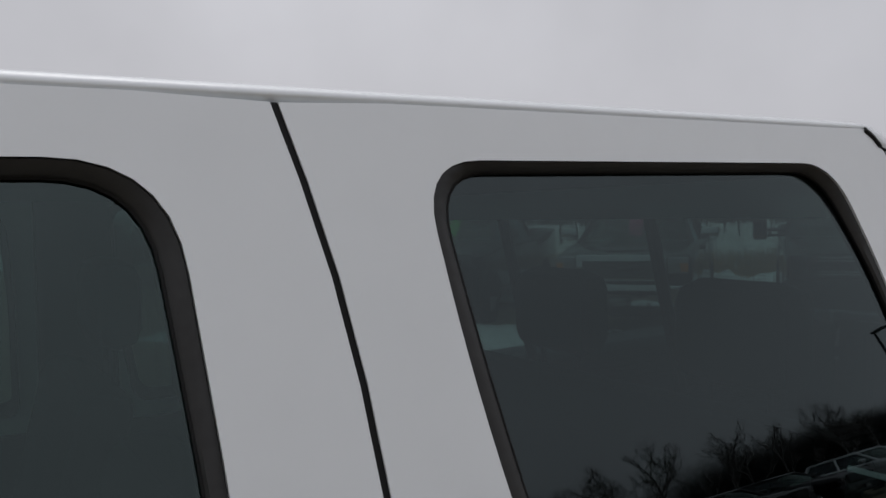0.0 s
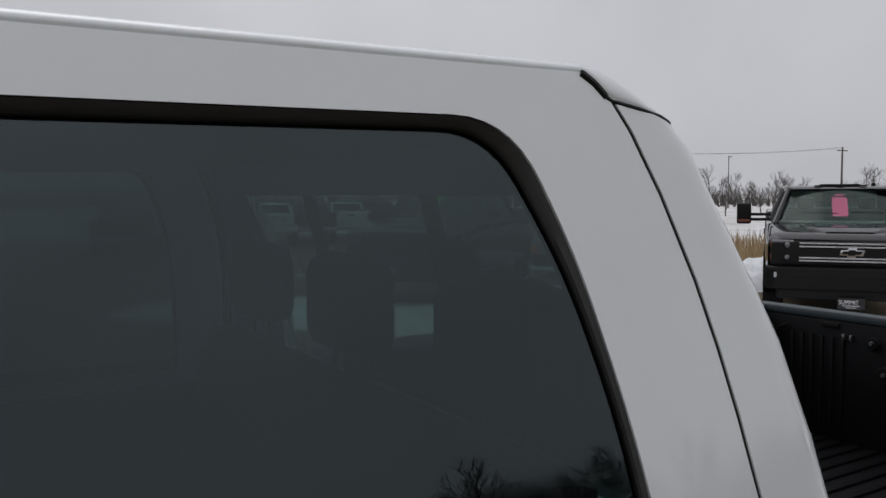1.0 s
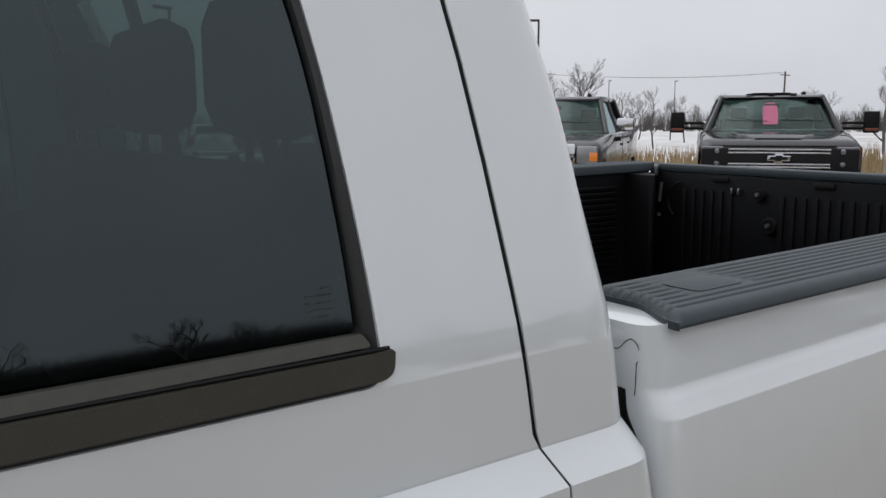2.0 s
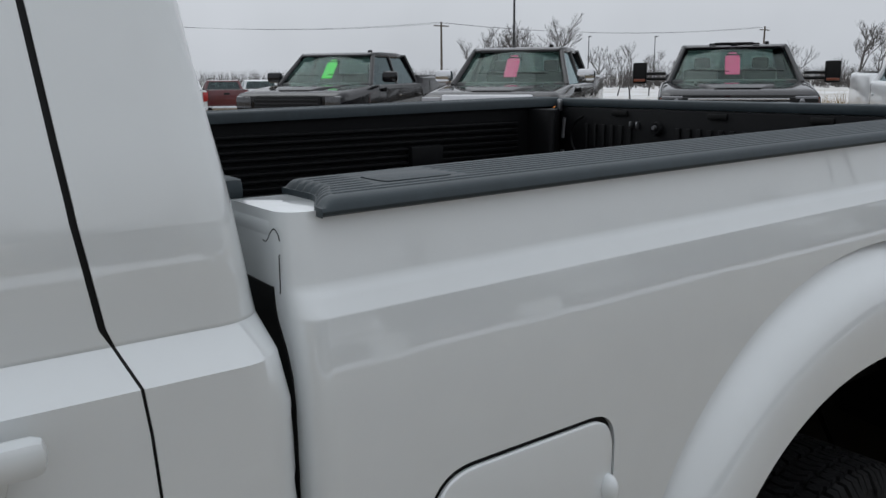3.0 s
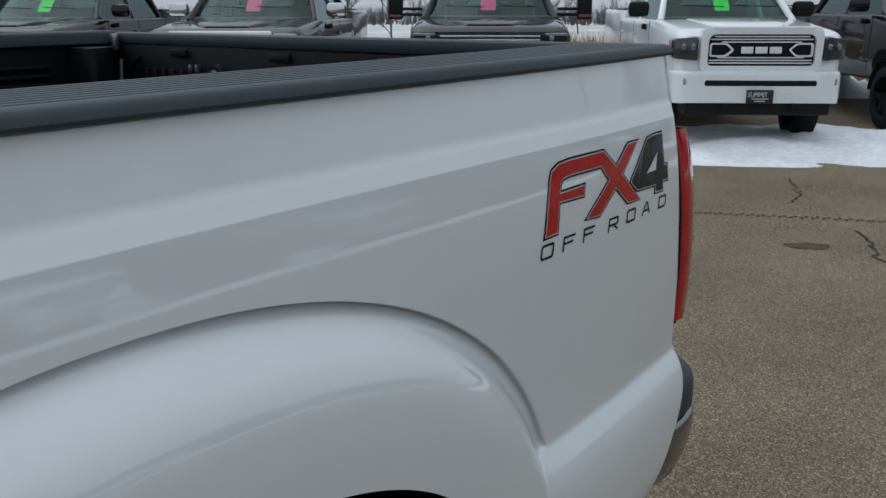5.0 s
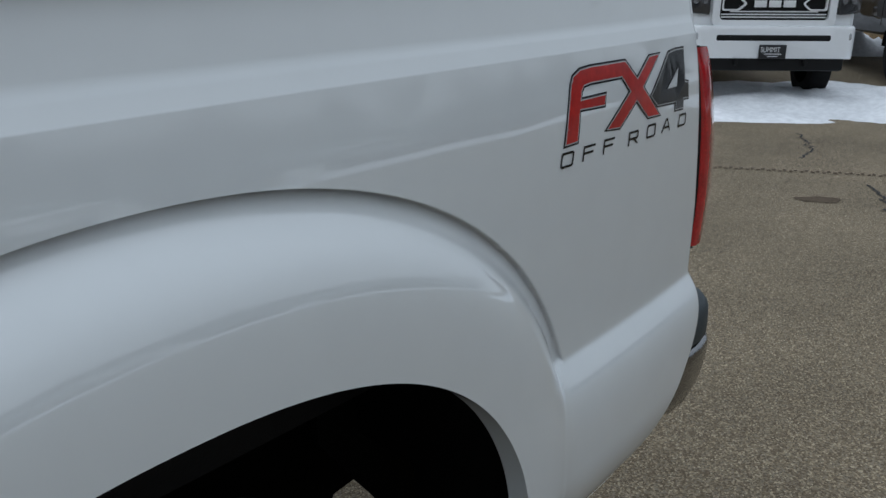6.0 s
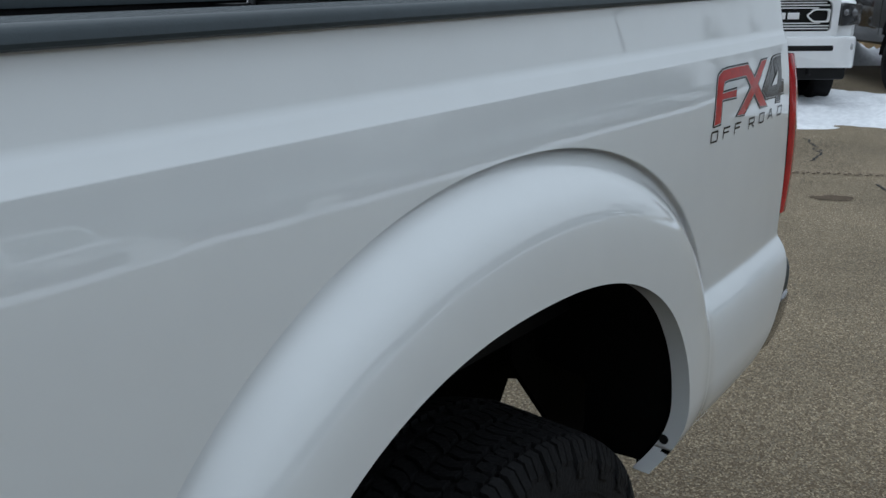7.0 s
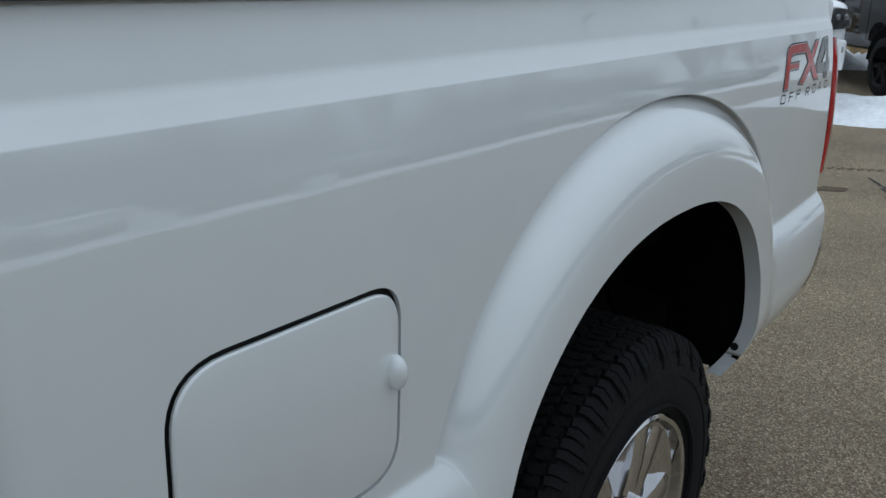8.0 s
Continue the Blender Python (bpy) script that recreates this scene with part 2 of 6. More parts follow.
def add_rod(bm, a, b, r0, r1=None, sides=8):
    """A tapered round bar from a to b."""
    a, b = Vector(a), Vector(b)
    r1 = r0 if r1 is None else r1
    q = (b - a).to_track_quat('Z', 'Y').to_matrix()
    ra, rb = [], []
    for k in range(sides):
        d = q @ Vector((math.cos(2 * math.pi * k / sides), math.sin(2 * math.pi * k / sides), 0))
        ra.append(bm.verts.new(a + d * r0))
        rb.append(bm.verts.new(b + d * r1))
    for k in range(sides):
        j = (k + 1) % sides
        bm.faces.new((ra[k], ra[j], rb[j], rb[k]))
    bm.faces.new(list(reversed(ra)))
    bm.faces.new(rb)


def prism(outline, axis_lo, axis_hi, to3d, bevel=0.0):
    """Extrudes a closed 2D outline between two depths; to3d(u, v, w) places a point."""
    bm = bmesh.new()
    lo = [bm.verts.new(to3d(u, v, axis_lo)) for u, v in outline]
    hi = [bm.verts.new(to3d(u, v, axis_hi)) for u, v in outline]
    n = len(outline)
    f0 = bm.faces.new(lo)
    f1 = bm.faces.new(list(reversed(hi)))
    for k in range(n):
        j = (k + 1) % n
        bm.faces.new((lo[j], lo[k], hi[k], hi[j]))
    bmesh.ops.recalc_face_normals(bm, faces=bm.faces)
    if bevel:
        es = list(set(f0.edges) | set(f1.edges))
        bmesh.ops.bevel(bm, geom=es, offset=bevel, segments=2, affect='EDGES', profile=0.5)
    return bm


def sweep(section, path):
    """Lofts an open or closed section of points, given per station, into quads."""
    verts, faces, n = [], [], len(section(path[0]))
    for s in path:
        verts += section(s)
    for i in range(len(path) - 1):
        for k in range(n - 1):
            a = i * n + k
            faces.append((a, a + 1, a + n + 1, a + n))
    return verts, faces


def rounded(points, radii, steps=6):
    """Rounds the corners of a closed polygon."""
    out, n = [], len(points)
    for k in range(n):
        p0, p, p1 = (Vector(points[(k + j) % n]) for j in (-1, 0, 1))
        r = radii[k] if isinstance(radii, (list, tuple)) else radii
        if r <= 0:
            out.append(tuple(p))
            continue
        a, b = (p0 - p), (p1 - p)
        ra, rb = min(r, a.length * 0.49), min(r, b.length * 0.49)
        a, b = p + a.normalized() * ra, p + b.normalized() * rb
        for i in range(steps + 1):
            t = i / steps
            q = a * (1 - t) ** 2 + p * 2 * t * (1 - t) + b * t * t
            out.append((q.x, q.y))
    return out


# ---- the white pickup: bed ----
def rail_z(x):
    return 1.4014 + 0.013 * x


def crease_z(x):
    return 1.3117 + 0.0143 * x - 0.0015 * x * x


def rear_x(z):
    """The rear edge of the bed side, by height."""
    z = np.asarray(z, float)
    up = 2.0 + 0.035 * np.clip((1.40 - z) / 0.35, 0, 1)
    low = np.clip((0.92 - z) / 0.27, 0, 1)
    return up - 0.19 * low ** 1.7


ARCH_X, ARCH_Z, ARCH_A, ARCH_B = 0.980, 0.662, 0.475, 0.4265
FLARE_X, FLARE_Z, FLARE_A, FLARE_B = 1.0087, 0.746, 0.604, 0.511


def soft(d, e):
    return (d + np.sqrt(d * d + e * e)) / 2


def ease(t):
    t = np.clip(t, 0, 1)
    return t * t * (3 - 2 * t)


def flare_edge(x, z):
    """How far a point lies inside the upper edge of the wheel flare."""
    rho = (np.abs((x - FLARE_X) / FLARE_A) ** 2.12 + ((np.maximum(z, FLARE_Z) - FLARE_Z) / FLARE_B) ** 2.12) ** (1 / 2.12)
    return (1 - rho) * 0.55


def edge_slope(x, z):
    h = 0.0005
    return (flare_edge(x + h, z) - flare_edge(x - h, z)) / (2 * h), (flare_edge(x, z + h) - flare_edge(x, z - h)) / (2 * h)


def bed_y(x, z):
    """How far in the outer skin of the bed side lies."""
    x, z = np.asarray(x, float), np.asarray(z, float)
    zb = crease_z(x)
    u = np.clip(z - zb, 0, 0.028)
    band = (u - np.maximum(u - 0.022, 0) ** 2 / 0.012) / 0.025
    lip = 0.011 - 0.005 * np.clip((x - 1.2) / 0.8, 0, 1)
    y = lip + (0.028 - 0.012 * np.clip((x - 0.9) / 1.1, 0, 1) - lip) * band + 0.19 * np.clip(z - zb - 0.017, 0, 1)
    drop = np.clip(zb - z, 0, 2)
    y = y - 0.1506 * np.minimum(drop, 0.04) - 0.0205 * (0.6246 - np.exp(-np.maximum(drop, 0.04) / 0.085)) + 0.0085 * np.clip((drop - 0.25) / 0.41, 0, 1.5) ** 2
    y = y + 0.09 * np.clip(x - 1.6, 0, 1) ** 2
    d0 = flare_edge(x, z)
    inner = d0 > 0.00012
    g0 = np.maximum(d0, 0)
    fade = 1 - 0.55 * np.clip((x - 1.15) / 0.4, 0, 1)
    groove = np.where(inner, 0.019 * fade * np.exp(-g0 / 0.027), 0.0)
    d = np.where(inner, soft(g0 - 0.019, 0.010) - soft(-0.019, 0.010), 0.0)
    flare = 0.055 * (1 - np.exp(-d * 1.9 / 0.055))
    shelf_z = np.where(x > FLARE_X, 0.9185 + 0.012 * (x - 1.57), 0.885)
    ds = soft(shelf_z - z, 0.005)
    low = 0.046 * (1 - np.exp(-ds * 1.4 / 0.046))
    y = y - ((flare + low + np.sqrt((flare - low) ** 2 + 0.00018)) / 2 - 0.0067) + groove * np.clip((flare - low + 0.004) / 0.004, 0, 1)
    y = y + 0.035 * (np.clip((0.76 - z) / 0.12, 0, 1.25) ** 2)
    edge = np.clip((x - (rear_x(z) - 0.03)) / 0.03, 0, 1)
    return y + (0.018 - 0.011 * band) * edge ** 2


def ribs(parent, lo, hi, places):
    """Alike raised ribs, each a part of its own on one shared mesh."""
    first = None
    for p in places:
        if first is None:
            first = ob = part("rib", box(lo, hi, 0.003), LINER, parent)
        else:
            ob = new("rib", first.data)
            ob.parent = parent
        ob.location = p


def inside(poly, px, pz):
    """Which of many points lie in a closed polygon."""
    res = np.zeros(px.shape, bool)
    n = len(poly)
    for k in range(n):
        x0, z0 = poly[k]
        x1, z1 = poly[(k + 1) % n]
        if z0 == z1:
            continue
        c = ((z0 > pz) != (z1 > pz)) & (px < (x1 - x0) * (pz - z0) / (z1 - z0) + x0)
        res ^= c
    return res


def nearest(poly, p, closed=True):
    best, out = 1e9, p
    n = len(poly)
    for k in range(n if closed else n - 1):
        a, b = np.array(poly[k]), np.array(poly[(k + 1) % n])
        t = np.clip(np.dot(p - a, b - a) / max(np.dot(b - a, b - a), 1e-12), 0, 1)
        q = a + t * (b - a)
        d = np.sum((q - p) ** 2)
        if d < best:
            best, out = d, q
    return out


arch = []
for k in range(121):
    a = math.pi * (1 - k / 120)
    c, s = math.cos(a), math.sin(a)
    arch.append((ARCH_X + ARCH_A * math.copysign(abs(c) ** (2 / 2.3), c), ARCH_Z + ARCH_B * abs(s) ** (2 / 2.3)))
for zz, dx in ((0.63, 0.006), (0.60, 0.016), (0.55, 0.035)):
    arch.append((ARCH_X + ARCH_A - dx, zz))
arch = [(ARCH_X - ARCH_A + 0.03, 0.55)] + arch
fuel = rounded([(0.080, 0.906), (0.362, 0.906), (0.367, 1.1315), (0.087, 1.1297)], [0.05, 0.055, 0.045, 0.06], 8)


def skin(xs_of_row, zs, holes, yfun, depth):
    """A panel of fine cells over (x, z) with holes cut to clean outlines and turned in at their rims."""
    nz, nx = len(zs), len(xs_of_row(0))
    X = np.array([xs_of_row(i) for i in range(nz)])
    Z = np.array([np.full(nx, 0.0) + zs[i](X[i]) for i in range(nz)])
    idx = np.arange(nz * nx).reshape(nz, nx)
    quads = np.stack([idx[:-1, :-1], idx[:-1, 1:], idx[1:, 1:], idx[1:, :-1]], -1).reshape(-1, 4)
    fx, fz = X.ravel(), Z.ravel()
    cx, cz = fx[quads].mean(1), fz[quads].mean(1)
    extra_v, extra_f = [], []
    keep = np.ones(len(quads), bool)
    rim = {}
    for h, poly in enumerate(holes):
        m = inside(poly, cx, cz)
        keep &= ~m
        cut = set(quads[m].ravel().tolist())
        rim[h] = cut
    used = set(quads[keep].ravel().tolist())
    edges = {}
    for q in quads[keep].tolist():
        for k in range(4):
            e = (q[k], q[(k + 1) % 4])
            edges[e] = 1
    for h, poly in enumerate(holes):
        snap = rim[h] & used
        for v in snap:
            q = nearest(poly, np.array((fx[v], fz[v])))
            fx[v], fz[v] = q
        rim[h] = snap
    # cell corners near the flare's edge move onto it
    dist = flare_edge(fx, fz)
    sx, sz = edge_slope(fx, fz)
    size = np.maximum(sx * sx + sz * sz, 1e-6)
    near = (np.abs(dist) / np.sqrt(size) < 0.0014) & (fz > FLARE_Z + 0.03)
    for v in set().union(*rim.values()):
        near[v] = False
    fx = np.where(near, fx - dist * sx / size, fx)
    fz = np.where(near, fz - dist * sz / size, fz)
    fy = yfun(fx, fz)
    verts = np.stack([fx, fy, fz], 1).tolist()
    faces = quads[keep].tolist()
    new_id = {}
    for (a, b) in list(edges):
        if (b, a) in edges:
            continue
        for h in rim:
            if a in rim[h] and b in rim[h]:
                for v in (a, b):
                    if (v, h) not in new_id:
                        new_id[(v, h)] = len(verts)
                        verts.append((fx[v], fy[v] + depth[h], fz[v]))
                        verts.append((fx[v], fy[v], fz[v]))
                faces.append((new_id[(b, h)] + 1, new_id[(a, h)] + 1, new_id[(a, h)], new_id[(b, h)]))
    return verts, faces


pickup = thing("pickup_truck", "white crew cab pickup truck with black bed rail caps", "pickup truck")

below = [0.606 + 0.0059 * k for k in range(18)] + list(np.linspace(0.712, 1.306, 240))
row_z = [(lambda x, v=v: v + (crease_z(x) - 1.316) * np.clip((v - 0.95) / 0.366, 0, 1)) for v in below]
row_z += [(lambda x, f=f: crease_z(x) + f) for f in (-0.006, -0.003, -0.001, 0.001, 0.005, 0.010, 0.015, 0.018, 0.021, 0.025)]
row_z += [(lambda x, f=f: crease_z(x) + 0.03 + f * (rail_z(x) + 0.006 - crease_z(x) - 0.03)) for f in np.linspace(0, 1, 9)]


def bed_columns(i):
    z = float(row_z[i](np.array([1.0]))[0])
    return np.linspace(-0.012, float(rear_x(z)), 800)


sv, sf = skin(bed_columns, row_z, [arch, fuel], bed_y, [0.032, 0.008])
# front and rear corners turn inwards
nrow, ncol = len(row_z), 800
for col, sign in ((0, -1), (ncol - 1, 1)):
    last = [r * ncol + col for r in range(nrow)]
    for dx, dy in ((0.009, 0.0018), (0.016, 0.006), (0.021, 0.012), (0.024, 0.020), (0.025, 0.032), (0.025, 0.06), (0.025, 0.075 if sign > 0 else 0.17)):
        cur = []
        for r in range(nrow):
            b = sv[r * ncol + col]
            cur.append(len(sv))
            sv.append((b[0] + sign * dx, b[1] + dy, b[2]))
        for r in range(nrow - 1):
            q = (last[r], last[r + 1], cur[r + 1], cur[r])
            sf.append(q if sign < 0 else tuple(reversed(q)))
        last = cur
bed_side = mesh_part("bed_side", sv, sf, WHITE, pickup, smooth=50)
# smooth shading that follows the pressed shape exactly
px_, pz_ = (np.array([v[k] for v in sv[:nrow * ncol]]) for k in (0, 2))
h_ = 0.0006
# on the flare's edge the panel's own slope counts
ex_, ez_ = edge_slope(px_, pz_)
on_ = (np.abs(flare_edge(px_, pz_)) < 0.0006) & (pz_ > FLARE_Z + 0.03)
len_ = np.maximum(np.hypot(ex_, ez_), 1e-3)
px_, pz_ = np.where(on_, px_ - 0.003 * ex_ / len_, px_), np.where(on_, pz_ - 0.003 * ez_ / len_, pz_)
gx_ = (bed_y(px_ + h_, pz_) - bed_y(px_ - h_, pz_)) / (2 * h_)
gz_ = (bed_y(px_, pz_ + h_) - bed_y(px_, pz_ - h_)) / (2 * h_)
nn_ = np.stack([gx_, -np.ones_like(gx_), gz_], 1)
nn_ /= np.linalg.norm(nn_, axis=1)[:, None]
auto = np.zeros(len(sv) * 3)
bed_side.data.vertices.foreach_get("normal", auto)
auto = auto.reshape(-1, 3)
sign_ = 1.0 if auto[nrow * ncol // 2][1] < 0 else -1.0
auto[:nrow * ncol] = nn_ * sign_
bed_side.data.normals_split_custom_set_from_vertices([tuple(v) for v in auto])

# fuel door, a little proud, with its thumb bump
fd = rounded([(0.0865, 0.9105), (0.3585, 0.9105), (0.3630, 1.1247), (0.0935, 1.1229)], [0.046, 0.052, 0.042, 0.056], 8)
bm = bmesh.new()
rings = []
for inset, dy in ((0.0, 0.004), (0.0, 0.001), (0.002, -0.0012), (0.005, -0.002)):
    cxm, czm = 0.227, 1.018
    ring = []
    for u, v in fd:
        w = Vector((cxm - u, czm - v))
        w = w.normalized() * inset
        ring.append(bm.verts.new((u + w.x, float(bed_y(u, v)) + dy, v + w.y)))
    rings.append(ring)
for a, b in zip(rings, rings[1:]):
    for k in range(len(a)):
        j = (k + 1) % len(a)
        bm.faces.new((a[k], a[j], b[j], b[k]))
bm.faces.new(rings[-1])
fuel_door = part("fuel_door", bm, WHITE, pickup, smooth=30)
bm = bmesh.new()
bmesh.ops.create_uvsphere(bm, u_segments=24, v_segments=14, radius=1.0)
for v in bm.verts:
    v.co = Vector((0.353 + v.co.x * 0.0105, float(bed_y(0.356, 1.033)) - 0.003 + v.co.y * 0.015, 1.033 + v.co.z * 0.020))
part("thumb_grip", bm, WHITE, fuel_door)
# black sheet close behind the fuel door paints the shade of its gap
rim_v, rim_f = [], []
for i in range(9):
    for j in range(9):
        u, w = 0.05 + 0.325 * i / 8, 0.893 + 0.25 * j / 8
        rim_v.append((u, float(bed_y(u, w)) + 0.0062, w))
for i in range(8):
    for j in range(8):
        rim_f.append((i * 9 + j, i * 9 + j + 9, i * 9 + j + 10, i * 9 + j + 1))
mesh_part("filler_gap_shade", rim_v, rim_f, SEAL, pickup)


# rail cap with ribbed top
def cap_outline(x, y_flip=None):
    """Section of the cap: outer skirt, rounded shoulder, ribs, inner skirt."""
    z0 = rail_z(x)
    taper = 0.09 * max(0.0, x - 1.6) ** 2
    pts = [(0.040, 0.001), (0.030, 0.0015), (0.0262, 0.004), (0.0250, 0.008), (0.0268, 0.015), (0.0300, 0.0200), (0.0350, 0.0228), (0.0415, 0.0236)]
    y = 0.046
    for _ in range(8):
        pts += [(y, 0.0238), (y + 0.0022, 0.0210), (y + 0.0065, 0.0210), (y + 0.0088, 0.0238), (y + 0.0155, 0.0238)]
        y += 0.0165
    pts += [(0.184, 0.0232), (0.190, 0.020), (0.193, 0.013), (0.193, -0.02)]
    e = min(1.0, max(0.0, (0.011 - x) / 0.016))
    drop = 0.018 * (1 - math.sqrt(1 - e * e))
    back = 0.040 * max(0.0, 1 - max(0.0, x + 0.005) / 0.22)   # the front edge runs back towards the bed
    return [(x + back * float(ease((p[0] - 0.028) / 0.10)), p[0] + taper, z0 + 0.8 * (p[1] if p[1] < 0.012 else max(0.012, p[1] - drop))) for p in pts]


# the ribs stop short of the ends and of the pocket cover
def cap_station(x):
    out = []
    z0 = rail_z(x)
    for px, py, pz in cap_outline(x):
        u = py - 0.09 * max(0.0, x - 1.6) ** 2
        flat = x < 0.0135 or x > 1.96 or (0.068 < x < 0.205 and u > 0.074)
        if flat and x > 0.009 and 0.0160 < pz - z0 < 0.0180 and 0.044 < u < 0.179:
            pz = z0 + 0.0190
        out.append((px, py, pz))
    return out


xs = [-0.005, -0.0045, -0.003, 0.0, 0.004, 0.008, 0.013, 0.015, 0.022, 0.035, 0.05, 0.066, 0.070, 0.12, 0.16, 0.203, 0.207] + list(np.linspace(0.25, 1.95, 30)) + [1.958, 1.963, 1.985, 2.0]
cv, cf = sweep(cap_station, xs)
npt = len(cap_outline(0))
# ends: turn the section down
for station, dx in ((0, -0.0008), (len(xs) - 1, 0.006)):
    base = [cv[station * npt + k] for k in range(npt)]
    st = len(cv)
    cv += [(p[0] + dx, p[1], min(p[2], rail_z(p[0]) + 0.014)) for p in base]
    st2 = len(cv)
    cv += [(p[0] + dx * 1.4, p[1], min(p[2], rail_z(p[0]) + 0.001)) for p in base]
    for (a0, b0) in ((station * npt, st), (st, st2)):
        for k in range(npt - 1):
            q = (a0 + k, a0 + k + 1, b0 + k + 1, b0 + k)
            cf.append(tuple(reversed(q)) if station == 0 else q)
rail_cap = mesh_part("rail_cap", cv, cf, CAPM, pickup, "black ribbed plastic bed rail cap", smooth=35)
bm = prism(rounded([(0.100, 0.083), (0.190, 0.083), (0.190, 0.143), (0.100, 0.143)], 0.012, 4), 0.0, 0.0014, lambda u, v, w: (u, v, rail_z(u) + 0.0187 + w), 0.0008)
part("stake_pocket_cover", bm, CAPM, rail_cap)

bm = prism(rounded([(-0.0372, 0.19), (-0.0372, 0.043), (0.05, 0.043), (0.05, 0.19)], [0, 0.034, 0, 0], 8), 1.375, 1.4045, lambda u, v, w: (u, v, w), 0.008)
part("bed_top_corner", bm, WHITE, pickup)
SLOT = [(0.074, 1.334), (0.069, 1.334), (0.067, 1.316), (0.063, 1.303), (0.046, 1.277), (0.037, 1.253), (0.033, 1.223)]
SEAM_A = [(0.089, 1.377), (0.083, 1.376), (0.078, 1.379), (0.073, 1.385), (0.068, 1.389), (0.064, 1.391), (0.059, 1.390), (0.054, 1.386), (0.052, 1.381)]
SEAM_B = [(0.053, 1.368), (0.055, 1.366), (0.055, 1.359), (0.055, 1.346), (0.056, 1.330)]
bm = prism([(0.16, 1.336)] + SLOT + [(0.033, 0.70), (0.16, 0.70)], -0.0386, -0.030, lambda u, v, w: (w, u, v))
part("corner_slot", bm, SEAL, pickup)
for seam in (SEAM_A, SEAM_B):
    bm = bmesh.new()
    for a, b in zip(seam, seam[1:]):
        add_rod(bm, (-0.0372, *a), (-0.0372, *b), 0.0005, sides=5)
    part("corner_seam", bm, SEAL, pickup)
# inner skin of the near side, floor, far side, front wall, tailgate
FAR = 1.945
bm = box((-0.03, 0.185, 0.96), (2.0, 0.20, 1.40))
part("inner_side", bm, LINER, pickup)
bm = bmesh.new()
add_box(bm, (-0.03, 0.16, 0.90), (2.02, FAR - 0.12, 0.945))
bed_floor = part("bed_floor", bm, LINER, pickup, "black ribbed plastic bed liner floor")
ribs(bed_floor, (0.0, 0.0, 0.944), (1.99, 0.035, 0.955), [(0, 0.24 + k * 0.07, 0) for k in range(22)])
bm = bmesh.new()
add_box(bm, (-0.035, 0.16, 0.90), (-0.02, FAR - 0.12, 1.395))
front_wall = part("bed_front_wall", bm, LINER, pickup)
ribs(front_wall, (-0.022, 0.0, 0.95), (-0.012, 0.022, 1.36), [(0, 0.24 + k * 0.05, 0) for k in range(30)])
bm = box((-0.055, 0.2, 1.395), (-0.005, FAR - 0.18, 1.424), 0.008)
part("front_rail_cap", bm, CAPM, pickup)

# far side: ribbed inner wall, its cap and outer skin
bm = bmesh.new()
add_box(bm, (-0.03, FAR - 0.15, 0.92), (2.0, FAR - 0.13, 1.416))
far_wall = part("far_inner_side", bm, LINER, pickup, "black bed liner side with horizontal ribs")
ribs(far_wall, (0.02, FAR - 0.166, 0.0), (1.80, FAR - 0.149, 0.011), [(0, 0, 1.01 + k * 0.024) for k in range(15)])
bm = box((1.28, FAR - 0.185, 1.19), (1.42, FAR - 0.15, 1.29), 0.006)
part("liner_pocket", bm, LINER, far_wall)
bm = bmesh.new()
bmesh.ops.create_cone(bm, cap_ends=True, segments=28, radius1=0.42, radius2=0.42, depth=0.2)
for v in bm.verts:
    x, y, z = v.co
    v.co = Vector((1.03 + x, FAR - 0.24 + z, 0.72 + y))
part("wheel_housing", bm, LINER, far_wall)


def far_cap(x):
    return [(x, FAR - (q[1] - 0.024) + 0.024 - 0.02, q[2] + 0.002) for q in cap_outline(x)]


fv, ff = sweep(far_cap, list(np.linspace(0.01, 2.0, 12)))
mesh_part("far_rail_cap", fv, [tuple(reversed(f)) for f in ff], CAPM, pickup)
bm = box((-0.03, FAR - 0.03, 0.66), (2.0, FAR + 0.01, 1.40), 0.02)
part("far_bed_side", bm, WHITE, pickup)

# tailgate with a ribbed liner inside
tailgate = new("tailgate")
tailgate.parent = pickup
TX = 2.0
bm = box((TX + 0.012, 0.14, 0.80), (TX + 0.062, FAR - 0.14, 1.425), 0.012)
part("tailgate_shell", bm, WHITE, tailgate)
bm = box((TX - 0.006, 0.15, 1.412), (TX + 0.066, FAR - 0.15, 1.444), 0.009)
gate_cap = part("tailgate_cap", bm, CAPM, tailgate)
bm = bmesh.new()
add_box(bm, (TX - 0.005, 0.17, 0.95), (TX + 0.011, FAR - 0.16, 1.411), 0.004)
gate_liner = part("tailgate_liner", bm, LINER, tailgate, "black plastic tailgate liner with vertical ribs")
ribs(gate_liner, (TX - 0.013, 0.0, 0.98), (TX - 0.004, 0.02, 1.35), [(0, 0.26 + k * 0.043, 0) for k in range(34) if abs(0.26 + k * 0.043 - 1.27) >= 0.07 and k < 32])
for y in (0.62, 0.98, 1.40):
    bm = box((TX - 0.014, y, 1.385), (TX - 0.004, y + 0.075, 1.404), 0.003)
    part("liner_clip", bm, SEAL, gate_liner)
